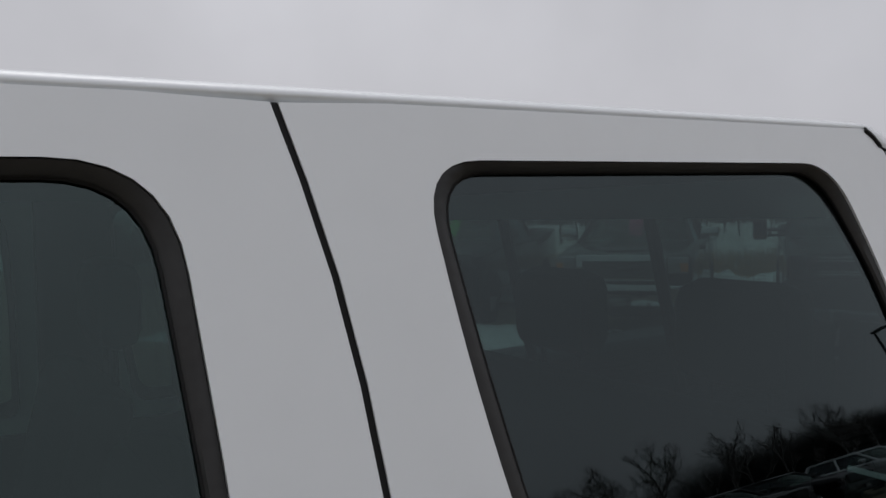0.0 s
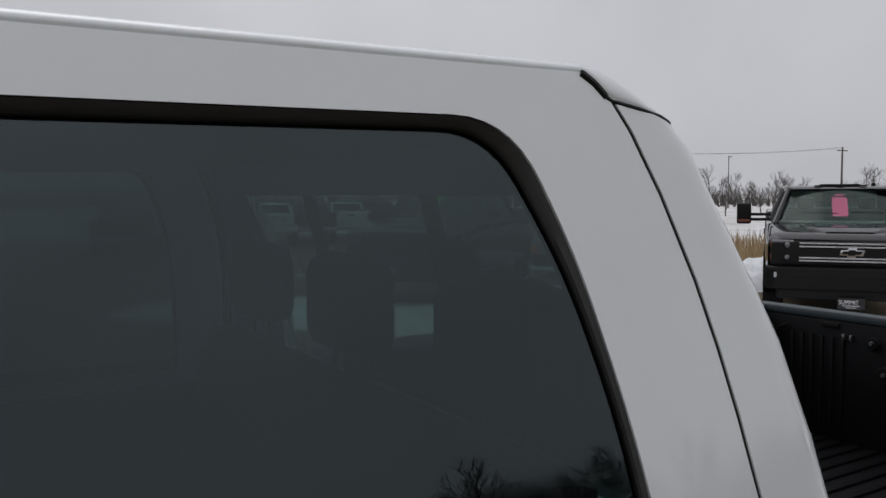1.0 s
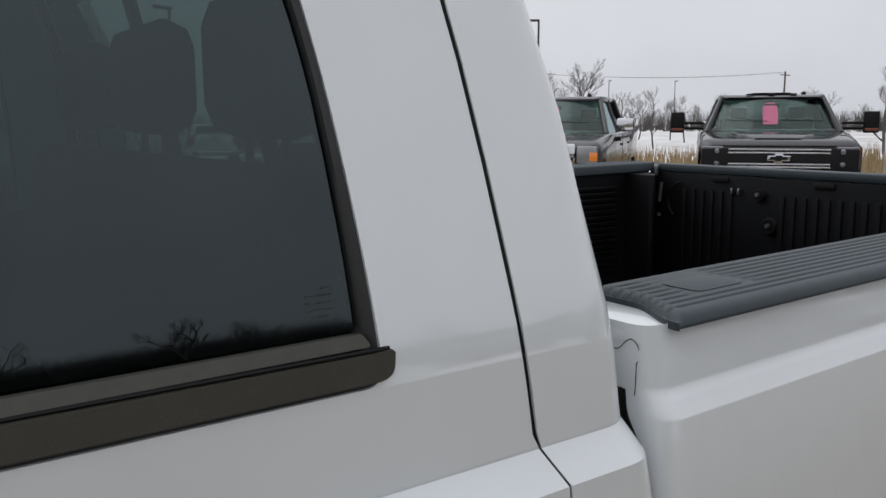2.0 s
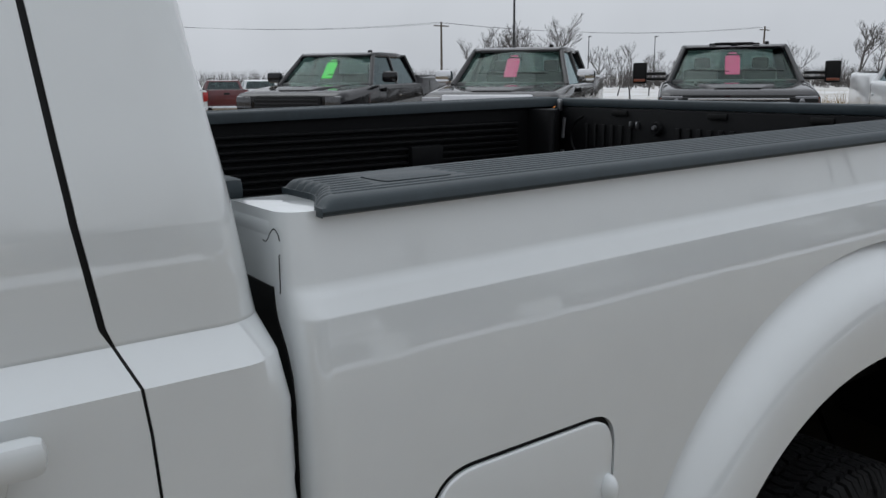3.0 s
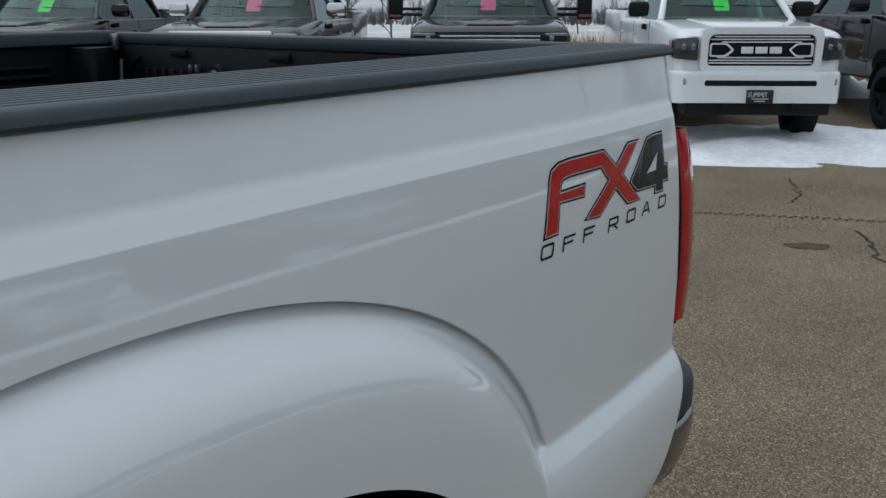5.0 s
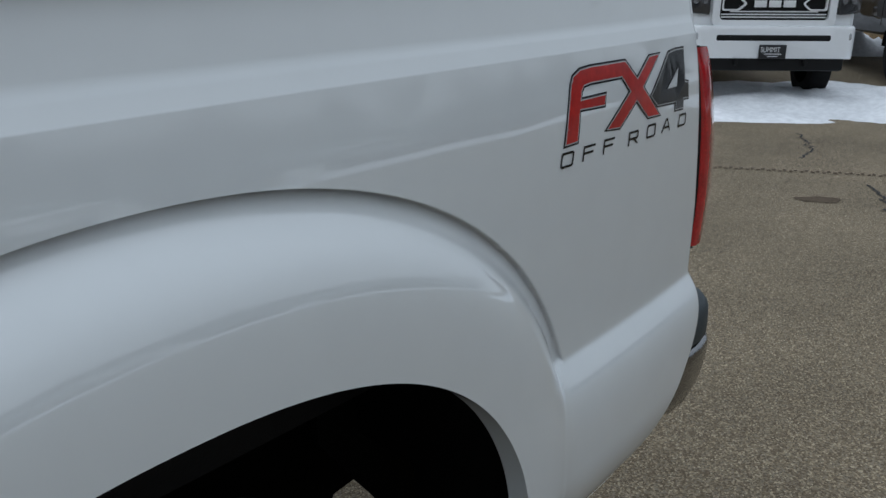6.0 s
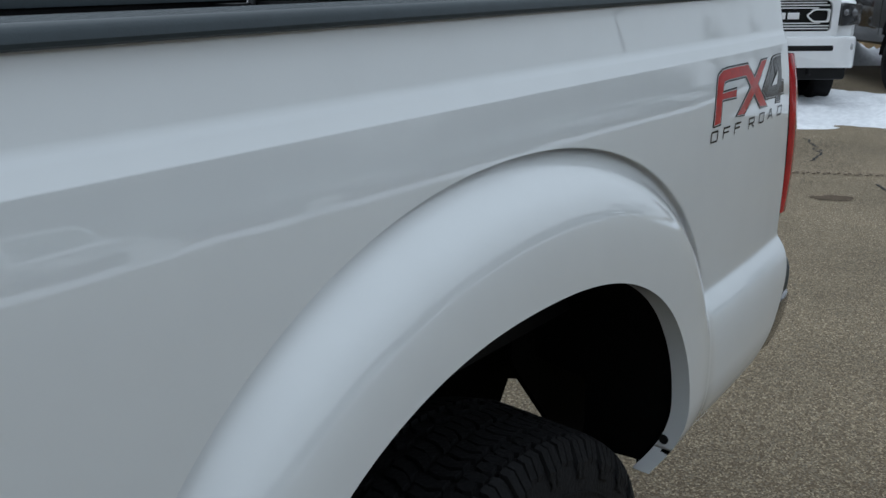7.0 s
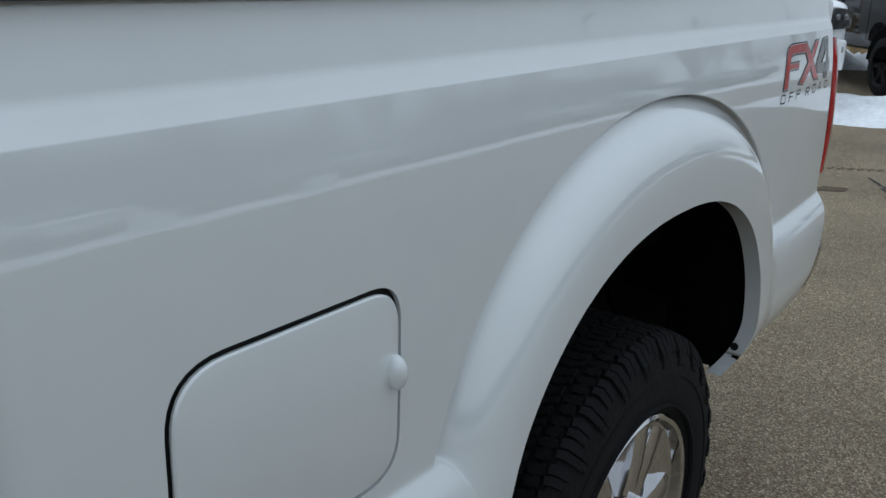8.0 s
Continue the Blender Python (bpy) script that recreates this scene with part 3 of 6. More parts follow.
for (y, z, r) in ((1.262, 1.345, 0.026), (1.215, 1.235, 0.034)):
    bm = bmesh.new()
    bmesh.ops.create_cone(bm, cap_ends=True, segments=24, radius1=r, radius2=r * 0.8, depth=0.012)
    for v in bm.verts:
        a, b, c = v.co
        v.co = Vector((TX - 0.016 - c, y + a, z + b))
    boss = part("round_recess", bm, LINER, gate_liner)
    bm = bmesh.new()
    bmesh.ops.create_cone(bm, cap_ends=True, segments=12, radius1=0.009, radius2=0.007, depth=0.014)
    for v in bm.verts:
        a, b, c = v.co
        v.co = Vector((TX - 0.026 - c, y + a, z + b + 0.004))
    part("bolt", bm, STEEL, boss)
for y in (1.345, 1.375):
    bm = box((TX - 0.02, y, 1.342), (TX - 0.005, y + 0.008, 1.366), 0.002)
    part("small_bracket", bm, STEEL, gate_liner)
loop_v = []
for k in range(13):
    a = math.pi * (0.55 + 0.75 * k / 12)
    ry, rz = math.cos(a + math.pi), math.sin(a)
    loop_v.append([(TX - 0.02 + 0.006 * math.sin(e * math.pi / 3), 1.60 + ry * (0.075 + 0.006 * math.cos(e * math.pi / 3)), 1.30 + rz * (0.075 + 0.006 * math.cos(e * math.pi / 3))) for e in range(7)])
lv_, lf_ = sweep(lambda st: st, loop_v)
mesh_part("cable_loop", lv_, lf_, LINER, gate_liner)
# corner post, striker and support strap
bm = prism(rounded([(1.86, FAR - 0.30), (2.0, FAR - 0.19), (2.0, FAR - 0.13), (1.86, FAR - 0.13)], [0.04, 0.02, 0, 0], 5), 0.93, 1.405, lambda u, v, w: (u, v, w), 0.004)
part("corner_post", bm, LINER, pickup)
bm = box((TX - 0.03, FAR - 0.215, 1.395), (TX - 0.012, FAR - 0.197, 1.44), 0.003)
part("striker_post", bm, STEEL, pickup)
bm = bmesh.new()
add_rod(bm, (TX - 0.03, FAR - 0.235, 1.29), (TX - 0.026, FAR - 0.24, 1.37), 0.007, sides=8)
part("tailgate_striker", bm, STEEL, pickup)
bm = bmesh.new()
add_rod(bm, (TX - 0.03, FAR - 0.235, 1.23), (TX - 0.03, FAR - 0.235, 1.245), 0.008, sides=8)
part("strap_bolt", bm, STEEL, pickup)

# tail lamp on the rear corner
lamp_path = []
for k in range(25):
    t = k / 24
    z = 0.967 + t * 0.343
    width = 0.030 * math.sin(math.pi * min(1, max(0, 0.015 + 0.95 * t))) ** 0.7
    lamp_path.append((z, width))


def lamp_section(s):
    z, wd = s
    xe = float(rear_x(z)) + 0.014
    y = float(bed_y(xe - 0.03, z)) + 0.012
    k = wd / 0.03
    y -= 0.012
    return [(xe - 0.022, y + 0.02, z), (xe - 0.020, y + 0.004 - 0.006 * k, z), (xe - 0.012, y - 0.008 * k, z),
            (xe + 0.010 * k, y - 0.007 * k, z), (xe + 0.030 * k, y - 0.002, z), (xe + 0.043 * k, y + 0.012, z), (xe + 0.050 * k, y + 0.04, z), (xe + 0.052 * k, y + 0.11, z), (xe, y + 0.13, z)]


lv, lf = sweep(lamp_section, lamp_path)
tail_lamp = mesh_part("tail_lamp", lv, lf, REDLENS, pickup, "red tail lamp lens wrapping the corner", smooth=60)


def lamp_edge(s):
    return [(p[0] - 0.002, p[1] + 0.0005, p[2]) for p in lamp_section(s)[0:3]]


ev, ef = sweep(lamp_edge, [(0.963, 0.01)] + lamp_path + [(1.313, 0.01)])
mesh_part("lamp_seal", [(x - 0.001, y + 0.003, z) for x, y, z in ev], ef, SEAL, tail_lamp)

# rear bumper: chrome bar with a black step pad
bumper = new("rear_bumper")
bumper.parent = pickup


half_plan = [(1.93, 0.012), (1.97, 0.006), (2.01, 0.003), (2.05, 0.003), (2.085, 0.008), (2.112, 0.019), (2.134, 0.037), (2.152, 0.062), (2.166, 0.10), (2.177, 0.16), (2.187, 0.30), (2.193, 0.55), (2.195, FAR / 2)]
half_plan = [(x + 0.016, y - 0.014 if y < 0.9 else y) for x, y in half_plan]
bumper_plan = half_plan + [(x, FAR - y) for x, y in half_plan[-2::-1]]


def along_bumper(plan, profile):
    """Sweeps a profile of (outward, height) along the bumper's plan line."""
    n, stations = len(plan), []
    for k, (x, y) in enumerate(plan):
        x0, y0 = plan[max(k - 1, 0)]
        x1, y1 = plan[min(k + 1, n - 1)]
        t = Vector((x1 - x0, y1 - y0)).normalized()
        end = max(0.0, 2.06 - x) / 0.13
        stations.append([(x + t.y * o, y - t.x * o, z + (0.05 * end if z < 0.7 else 0.0)) for o, z in profile])
    return sweep(lambda st: st, stations)


bv, bf = along_bumper(bumper_plan, [(-0.02, 0.772), (-0.006, 0.7715), (0.002, 0.768), (0.005, 0.760), (0.004, 0.74), (0.0, 0.71), (-0.008, 0.675), (-0.022, 0.64), (-0.045, 0.61), (-0.09, 0.60)])
mesh_part("chrome_bar", bv, bf, DARKCHROME, bumper, "chrome bumper bar with its dark reflections put into the colour", smooth=50)
pv, pf = along_bumper([p for p in bumper_plan if p[0] > 1.98], [(-0.05, 0.7735), (-0.004, 0.774), (0.0, 0.778), (0.001, 0.80), (0.0, 0.825), (-0.004, 0.838), (-0.012, 0.847), (-0.026, 0.852), (-0.12, 0.853)])
mesh_part("step_pad", pv, pf, CAPM, bumper, "black plastic bumper step pad", smooth=50)

# wheel house liner and backing sheets, the arch's shade put into near-black
hv, hf = [], []
house = [(ARCH_X - ARCH_A + 0.012, 0.646)] + [(ARCH_X + (u - ARCH_X) * 1.003, v + 0.001) for u, v in arch[1:122:3]] + [(ARCH_X + ARCH_A + 0.004, 0.664), (ARCH_X + ARCH_A - 0.002, 0.634), (ARCH_X + ARCH_A - 0.009, 0.612)]
for (x, z) in house:
    y = float(bed_y(x, z)) + 0.0285
    deep = 0.15 if x > ARCH_X and z < 0.76 else 0.40
    hv += [(x, y, z), (x + (x - ARCH_X) * 0.02, y + 0.006, z + 0.006), (x, deep, z)]
for k in range(len(house) - 1):
    for j in range(2):
        a = k * 3 + j
        hf.append((a, a + 1, a + 4, a + 3))
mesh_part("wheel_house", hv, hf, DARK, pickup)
# flat black sheets stand in for the darkness behind the wheel
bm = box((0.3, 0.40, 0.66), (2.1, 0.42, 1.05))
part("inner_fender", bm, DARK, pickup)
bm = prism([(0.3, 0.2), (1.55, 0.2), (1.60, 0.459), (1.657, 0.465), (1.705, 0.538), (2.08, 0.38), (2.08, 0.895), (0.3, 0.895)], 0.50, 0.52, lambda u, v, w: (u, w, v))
part("arch_shade_sheet", bm, DARK, pickup)
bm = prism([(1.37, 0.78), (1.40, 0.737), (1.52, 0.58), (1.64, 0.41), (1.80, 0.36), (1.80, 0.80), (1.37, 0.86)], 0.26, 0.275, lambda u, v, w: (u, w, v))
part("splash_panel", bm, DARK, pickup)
bm = bmesh.new()
bmesh.ops.create_cone(bm, cap_ends=True, segments=16, radius1=0.0085, radius2=0.0085, depth=0.004)
for v in bm.verts:
    a, b, c = v.co
    v.co = Vector((ARCH_X + ARCH_A - 0.004 + c, float(bed_y(1.43, 0.680)) + 0.024 + a, 0.680 + b))
part("arch_plug", bm, SEAL, pickup)


# ---- wheels ----
def tyre_mesh(R=0.412, width=0.275, rim=0.245):
    """An all-terrain tyre, axle along y, outer face at y = 0, with cut blocks."""
    bm = bmesh.new()
    prof = [(0.055, rim - 0.004), (0.018, rim + 0.004), (0.006, rim + 0.03), (0.0, rim + 0.075), (0.004, rim + 0.115), (0.016, R - 0.028), (0.030, R - 0.012), (0.05, R - 0.010),
            (width - 0.05, R - 0.010), (width - 0.03, R - 0.012), (width, rim + 0.08), (width - 0.02, rim)]
    n = 96
    rings = []
    for k in range(n):
        a = 2 * math.pi * k / n
        rings.append([bm.verts.new((r * math.cos(a), y, r * math.sin(a))) for y, r in prof])
    for k in range(n):
        j = (k + 1) % n
        for i in range(len(prof) - 1):
            bm.faces.new((rings[k][i], rings[j][i], rings[j][i + 1], rings[k][i + 1]))
    # tread blocks: stepped shoulder lugs and interlocking centre blocks, each cut by a fine slit
    m = 58
    step = 2 * math.pi / m

    def block(a0, outline, drop):
        """A block from an outline in (pitch, y); drop lowers the rows near the shoulder."""
        low, top = [], []
        cu = sum(p[0] for p in outline) / len(outline)
        cy = sum(p[1] for p in outline) / len(outline)
        for u, y in outline:
            a, at = a0 + step * u, a0 + step * (cu + (u - cu) * 0.93)
            rt = R - drop(y)
            yt = cy + (y - cy) * 0.96
            low.append(bm.verts.new(((rt - 0.013) * math.cos(a), y, (rt - 0.013) * math.sin(a))))
            top.append(bm.verts.new((rt * math.cos(at), yt, rt * math.sin(at))))
        bm.faces.new(top)
        for i in range(len(low)):
            j = (i + 1) % len(low)
            bm.faces.new((low[i], low[j], top[j], top[i]))

    def crown(y):
        e = max(0.0, 0.062 - y, y - (width - 0.062))
        return 4.2 * e * e + (0.02 if y < 0.012 else 0.0)

    rnd = random.Random(4)
    for k in range(m):
        a0 = step * k + rnd.uniform(-0.05, 0.05) * step
        y0 = 0.003 if k % 2 else 0.009
        for lo, hi in ((0.02, 0.42), (0.48, 0.84)):
            block(a0, [(lo, y0), (hi, y0), (hi + 0.03, 0.022), (hi + 0.10, 0.034), (lo + 0.12, 0.036), (lo + 0.02, 0.022)], crown)
        for lo, hi, e in ((0.25, 0.62, 0.0), (0.70, 1.08, 0.004)):
            block(a0, [(lo, 0.040 + e), (hi, 0.038 + e), (hi + 0.14, 0.052), (hi + 0.10, 0.069 - e), (lo + 0.16, 0.071 - e), (lo + 0.04, 0.056)], crown)
        for lo, hi, y1, y2, sk in ((0.0, 0.42, 0.079, 0.122, 0.35), (0.50, 0.86, 0.076, 0.118, 0.35), (0.2, 0.60, 0.130, 0.172, -0.3), (0.68, 1.06, 0.127, 0.169, -0.3), (0.1, 0.5, 0.180, 0.205, 0.3)):
            ym = (y1 + y2) / 2
            block(a0, [(lo, y1), (hi, y1), (hi + sk * 0.7, ym), (hi + sk * 0.6, y2), (lo + sk * 0.6, y2), (lo + sk * 0.7, ym - 0.006)], crown)
        for lo, hi in ((0.1, 0.48), (0.54, 0.9)):
            block(a0, [(lo, 0.213), (hi, 0.213), (hi, width - 0.008), (lo, width - 0.008)], crown)
        # ribs on the sidewall under every other lug
        if k % 2:
            for e in (0.12, 0.5):
                vs = []
                for u in (e, e + 0.26):
                    a = a0 + step * u
                    vs.append([bm.verts.new((r * math.cos(a), y, r * math.sin(a))) for r, y in ((R - 0.062, 0.001), (R - 0.058, -0.002), (R - 0.034, 0.005))])
                bm.faces.new((vs[0][0], vs[1][0], vs[1][1], vs[0][1]))
                bm.faces.new((vs[0][1], vs[1][1], vs[1][2], vs[0][2]))
    # raised rings on the sidewall
    for r0 in (rim + 0.022, rim + 0.082):
        ring = [[bm.verts.new((r * math.cos(2 * math.pi * k / 72), y, r * math.sin(2 * math.pi * k / 72))) for r, y in ((r0, 0.006), (r0 + 0.002, -0.0015), (r0 + 0.005, -0.0015), (r0 + 0.007, 0.006))] for k in range(72)]
        for k in range(72):
            j = (k + 1) % 72
            for i in range(3):
                bm.faces.new((ring[k][i], ring[j][i], ring[j][i + 1], ring[k][i + 1]))
    return bm


def rim_mesh(R=0.247):
    """A chrome wheel with a lip, five split spokes and a recessed barrel."""
    bm = bmesh.new()
    prof = [(0.03, R), (0.012, R + 0.004), (0.008, R - 0.002), (0.012, R - 0.010), (0.03, R - 0.016), (0.10, R - 0.03), (0.16, R - 0.035)]
    n = 72
    rings = [[bm.verts.new((r * math.cos(2 * math.pi * k / n), y, r * math.sin(2 * math.pi * k / n))) for y, r in prof] for k in range(n)]
    for k in range(n):
        j = (k + 1) % n
        for i in range(len(prof) - 1):
            bm.faces.new((rings[k][i], rings[j][i], rings[j][i + 1], rings[k][i + 1]))
    for s in range(5):
        for half in (-1, 1):
            base = 2 * math.pi * s / 5 + 0.3
            secs = []
            for t in (0.0, 0.25, 0.5, 0.75, 1.0):
                r = 0.07 + t * (R - 0.022 - 0.07)
                off = half * (0.016 + 0.030 * t * t)
                wd = 0.024 + 0.010 * t
                y = 0.030 - 0.004 * math.sin(math.pi * t) + 0.004 * t
                c = Vector((math.cos(base), 0, math.sin(base)))
                d = Vector((-math.sin(base), 0, math.cos(base)))
                mid = c * r + d * off
                secs.append([bm.verts.new(mid + d * e * wd + Vector((0, y + dy, 0))) for e, dy in ((-1, 0.03), (-1, 0.006), (-0.6, 0), (0.6, 0), (1, 0.006), (1, 0.03))])
            for a, b in zip(secs, secs[1:]):
                for i in range(5):
                    bm.faces.new((a[i], a[i + 1], b[i + 1], b[i]))
    bmesh.ops.create_cone(bm, cap_ends=True, segments=32, radius1=0.085, radius2=0.085, depth=0.0, matrix=Matrix.Translation((0, 0.032, 0)) @ Matrix.Rotation(radians(90), 4, 'X'))
    dish = [(0.030, R - 0.014), (0.046, R - 0.045), (0.056, R - 0.085), (0.056, 0.13), (0.045, 0.08)]
    rings = [[bm.verts.new((r * math.cos(2 * math.pi * k / n), y, r * math.sin(2 * math.pi * k / n))) for y, r in dish] for k in range(n)]
    for k in range(n):
        j = (k + 1) % n
        for i in range(len(dish) - 1):
            bm.faces.new((rings[k][i], rings[j][i], rings[j][i + 1], rings[k][i + 1]))
    return bm


def hub_mesh():
    bm = bmesh.new()
    bmesh.ops.create_cone(bm, cap_ends=True, segments=28, radius1=0.058, radius2=0.048, depth=0.05, matrix=Matrix.Translation((0, 0.018, 0)) @ Matrix.Rotation(radians(90), 4, 'X'))
    for k in range(8):
        a = 2 * math.pi * k / 8
        bmesh.ops.create_cone(bm, cap_ends=True, segments=6, radius1=0.012, radius2=0.010, depth=0.03, matrix=Matrix.Translation((0.073 * math.cos(a), 0.026, 0.073 * math.sin(a))) @ Matrix.Rotation(radians(90), 4, 'X'))
    return bm


def big_wheel(parent, x, y, z, flip=False, spin=0.0):
    w = new("wheel")
    w.parent = parent
    w.matrix_basis = Matrix.Translation((x, y, z)) @ (Matrix.Rotation(math.pi, 4, 'Z') if flip else Matrix.Identity(4)) @ Matrix.Rotation(spin, 4, 'Y')
    part("tyre", tyre_mesh(), RUBBER, w, "black all-terrain tyre with deep tread blocks", smooth=30)
    part("rim", rim_mesh(), CHROME, w, "chrome five-spoke wheel rim", smooth=30)
    part("hub", hub_mesh(), CHROME, w)
    bm = bmesh.new()
    bmesh.ops.create_cone(bm, cap_ends=True, segments=32, radius1=0.2, radius2=0.2, depth=0.01, matrix=Matrix.Translation((0, 0.12, 0)) @ Matrix.Rotation(radians(90), 4, 'X'))
    part("brake_disc", bm, DARK, w)
    return w


big_wheel(pickup, 1.052, 0.0, 0.405, spin=0.5)
big_wheel(pickup, 1.06, FAR - 0.02, 0.412, True)
big_wheel(pickup, -2.92, -0.02, 0.412)
big_wheel(pickup, -2.92, FAR + 0.02, 0.412, True)
bm = bmesh.new()
add_rod(bm, (1.06, 0.2, 0.412), (1.06, FAR - 0.2, 0.412), 0.055, sides=16)
add_box(bm, (-2.8, 0.55, 0.5), (2.0, 0.66, 0.68), 0.01)
add_box(bm, (-2.8, FAR - 0.66, 0.5), (2.0, FAR - 0.55, 0.68), 0.01)
part("chassis", bm, DARK, pickup)


# ---- decal ----
def on_side(u, v, lift):
    return (u, float(bed_y(u, v)) - lift, v)


def decal_part(name, outline, material, lift, parent, place):
    """A thin sticker laid on the bed side; outline in decal units."""
    bm = bmesh.new()
    vs = [bm.verts.new((u, 0, v)) for u, v in outline]
    es = [bm.edges.new((vs[k], vs[(k + 1) % len(vs)])) for k in range(len(vs))]
    bmesh.ops.triangle_fill(bm, use_beauty=True, use_dissolve=False, edges=es)
    for k in range(1, 12):
        bmesh.ops.bisect_plane(bm, geom=bm.verts[:] + bm.edges[:] + bm.faces[:], plane_co=(1.54 + k * 0.032, 0, 0), plane_no=(1, 0, 0))
    for v in bm.verts:
        x, z = place(v.co.x, v.co.z)
        v.co = Vector(on_side(x, z, lift))
    bmesh.ops.recalc_face_normals(bm, faces=bm.faces)
    if sum(f.normal.y for f in bm.faces) > 0:
        bmesh.ops.reverse_faces(bm, faces=bm.faces)
    return part(name, bm, material, parent, smooth=0)


def grow(outline, d):
    """Offsets a closed outline outwards by d."""
    n = len(outline)
    area = sum(outline[k][0] * outline[(k + 1) % n][1] - outline[(k + 1) % n][0] * outline[k][1] for k in range(n))
    sg = 1 if area > 0 else -1
    out = []
    for k in range(n):
        p0, p, p1 = (Vector(outline[(k + j) % n]) for j in (-1, 0, 1))
        a, b = (p - p0).normalized(), (p1 - p).normalized()
        na, nb = Vector((a.y, -a.x)) * sg, Vector((b.y, -b.x)) * sg
        m = na + nb
        m = m.normalized() * min(2.2, 1 / max(0.35, m.normalized().dot(na))) if m.length > 1e-6 else na
        out.append(tuple(p + m * d))
    return out


FX_RED = [(1.568, 1.219), (1.586, 1.292), (1.592, 1.302), (1.609, 1.309), (1.635, 1.311), (1.728, 1.311), (1.761, 1.285), (1.801, 1.312), (1.835, 1.313), (1.779, 1.271), (1.833, 1.225), (1.793, 1.226), (1.757, 1.254), (1.708, 1.223), (1.67, 1.225), (1.738, 1.269), (1.716, 1.29), (1.634, 1.29), (1.617, 1.288), (1.611, 1.282), (1.608, 1.272), (1.67, 1.273), (1.667, 1.258), (1.605, 1.259), (1.598, 1.22)]
FOUR = [(1.867, 1.312), (1.891, 1.315), (1.924, 1.315), (1.927, 1.265), (1.94, 1.263), (1.941, 1.238), (1.921, 1.239), (1.92, 1.224), (1.89, 1.225), (1.891, 1.237), (1.825, 1.239), (1.803, 1.255)]
FOUR_HOLE = [(1.898, 1.285), (1.891, 1.262), (1.86, 1.261)]


def decal_place(u, v):
    return u, v


decal = new("off_road_decal")
decal.parent = pickup
decal["label"] = "red and black lettered sticker on the bed side"
for nm, outl, mat in (("letters_fx", FX_RED, DECAL_RED), ("figure_four", FOUR, DECAL_BLACK)):
    decal_part(nm + "_outline", grow(outl, 0.0026), DECAL_BLACK, 0.0008, decal, decal_place)
    decal_part(nm + "_border", grow(outl, 0.0), DECAL_SILVER, 0.0012, decal, decal_place)
    decal_part(nm, grow(outl, -0.0016), mat, 0.0016, decal, decal_place)
decal_part("four_counter_border", grow(FOUR_HOLE, 0.0016), DECAL_SILVER, 0.0020, decal, decal_place)
decal_part("four_counter", FOUR_HOLE, WHITE, 0.0024, decal, decal_place)


def small_text(body, size, material, name, parent, place3d, extrude=0.0):
    """Lettering from the built-in font turned into a mesh and laid out by place3d."""
    cu = bpy.data.curves.new(name, 'FONT')
    cu.body, cu.size, cu.resolution_u = body, size, 3
    cu.extrude = extrude
    cu.space_character = 1.0
    ob = bpy.data.objects.new(name, cu)
    scene.collection.objects.link(ob)
    dg = bpy.context.evaluated_depsgraph_get()
    me = bpy.data.meshes.new_from_object(ob.evaluated_get(dg))
    bpy.data.objects.remove(ob)
    bpy.data.curves.remove(cu)
    for v in me.vertices:
        v.co = place3d(*v.co)
    me.materials.clear()
    me.materials.append(material)
    t = new(name, me)
    t.parent = parent
    return t


GL = {  # stroke letters on a 1 x 1 field
    "O": [[(0.1, 0.0), (0.9, 0.0), (1.0, 0.1), (1.0, 0.9), (0.9, 1.0), (0.1, 1.0), (0.0, 0.9), (0.0, 0.1), (0.1, 0.0)]],
    "F": [[(0.0, 0.0), (0.0, 1.0), (1.0, 1.0)], [(0.0, 0.52), (0.85, 0.52)]],
    "R": [[(0.0, 0.0), (0.0, 1.0), (0.9, 1.0), (1.0, 0.9), (1.0, 0.55), (0.9, 0.45), (0.0, 0.45)], [(0.5, 0.45), (1.0, 0.0)]],
    "A": [[(0.0, 0.0), (0.42, 1.0), (0.58, 1.0), (1.0, 0.0)], [(0.18, 0.32), (0.82, 0.32)]],
    "D": [[(0.0, 0.0), (0.0, 1.0), (0.85, 1.0), (1.0, 0.85), (1.0, 0.15), (0.85, 0.0), (0.0, 0.0)]],
}


def stroke_letter(name, ch, x, z, w, h, th, parent, lift, material):
    bm = bmesh.new()
    for line in GL[ch]:
        for (a, b) in zip(line, line[1:]):
            pa, pb = Vector((x + a[0] * w + a[1] * h * 0.22, z + a[1] * h)), Vector((x + b[0] * w + b[1] * h * 0.22, z + b[1] * h))
            d = (pb - pa).normalized()
            nn = Vector((-d.y, d.x)) * th / 2
            pa, pb = pa - d * th / 2, pb + d * th / 2
            vs = [bm.verts.new(on_side(q.x, q.y, lift)) for q in (pa - nn, pb - nn, pb + nn, pa + nn)]
            f = bm.faces.new(vs)
            f.normal_update()
            if f.normal.y > 0:
                f.normal_flip()
    return part(name, bm, material, parent, smooth=0)


for ch, x, z in zip("OFFROAD", [1.559, 1.611, 1.663, 1.734, 1.791, 1.844, 1.905], [1.193, 1.194, 1.195, 1.195, 1.197, 1.198, 1.198]):
    stroke_letter("letter_" + ch.lower(), ch, x, z, 0.026, 0.0165, 0.0032, decal, 0.001, DECAL_BLACK)


# ---- the white pickup: cab ----
MID = FAR / 2


BULGE = 0.041


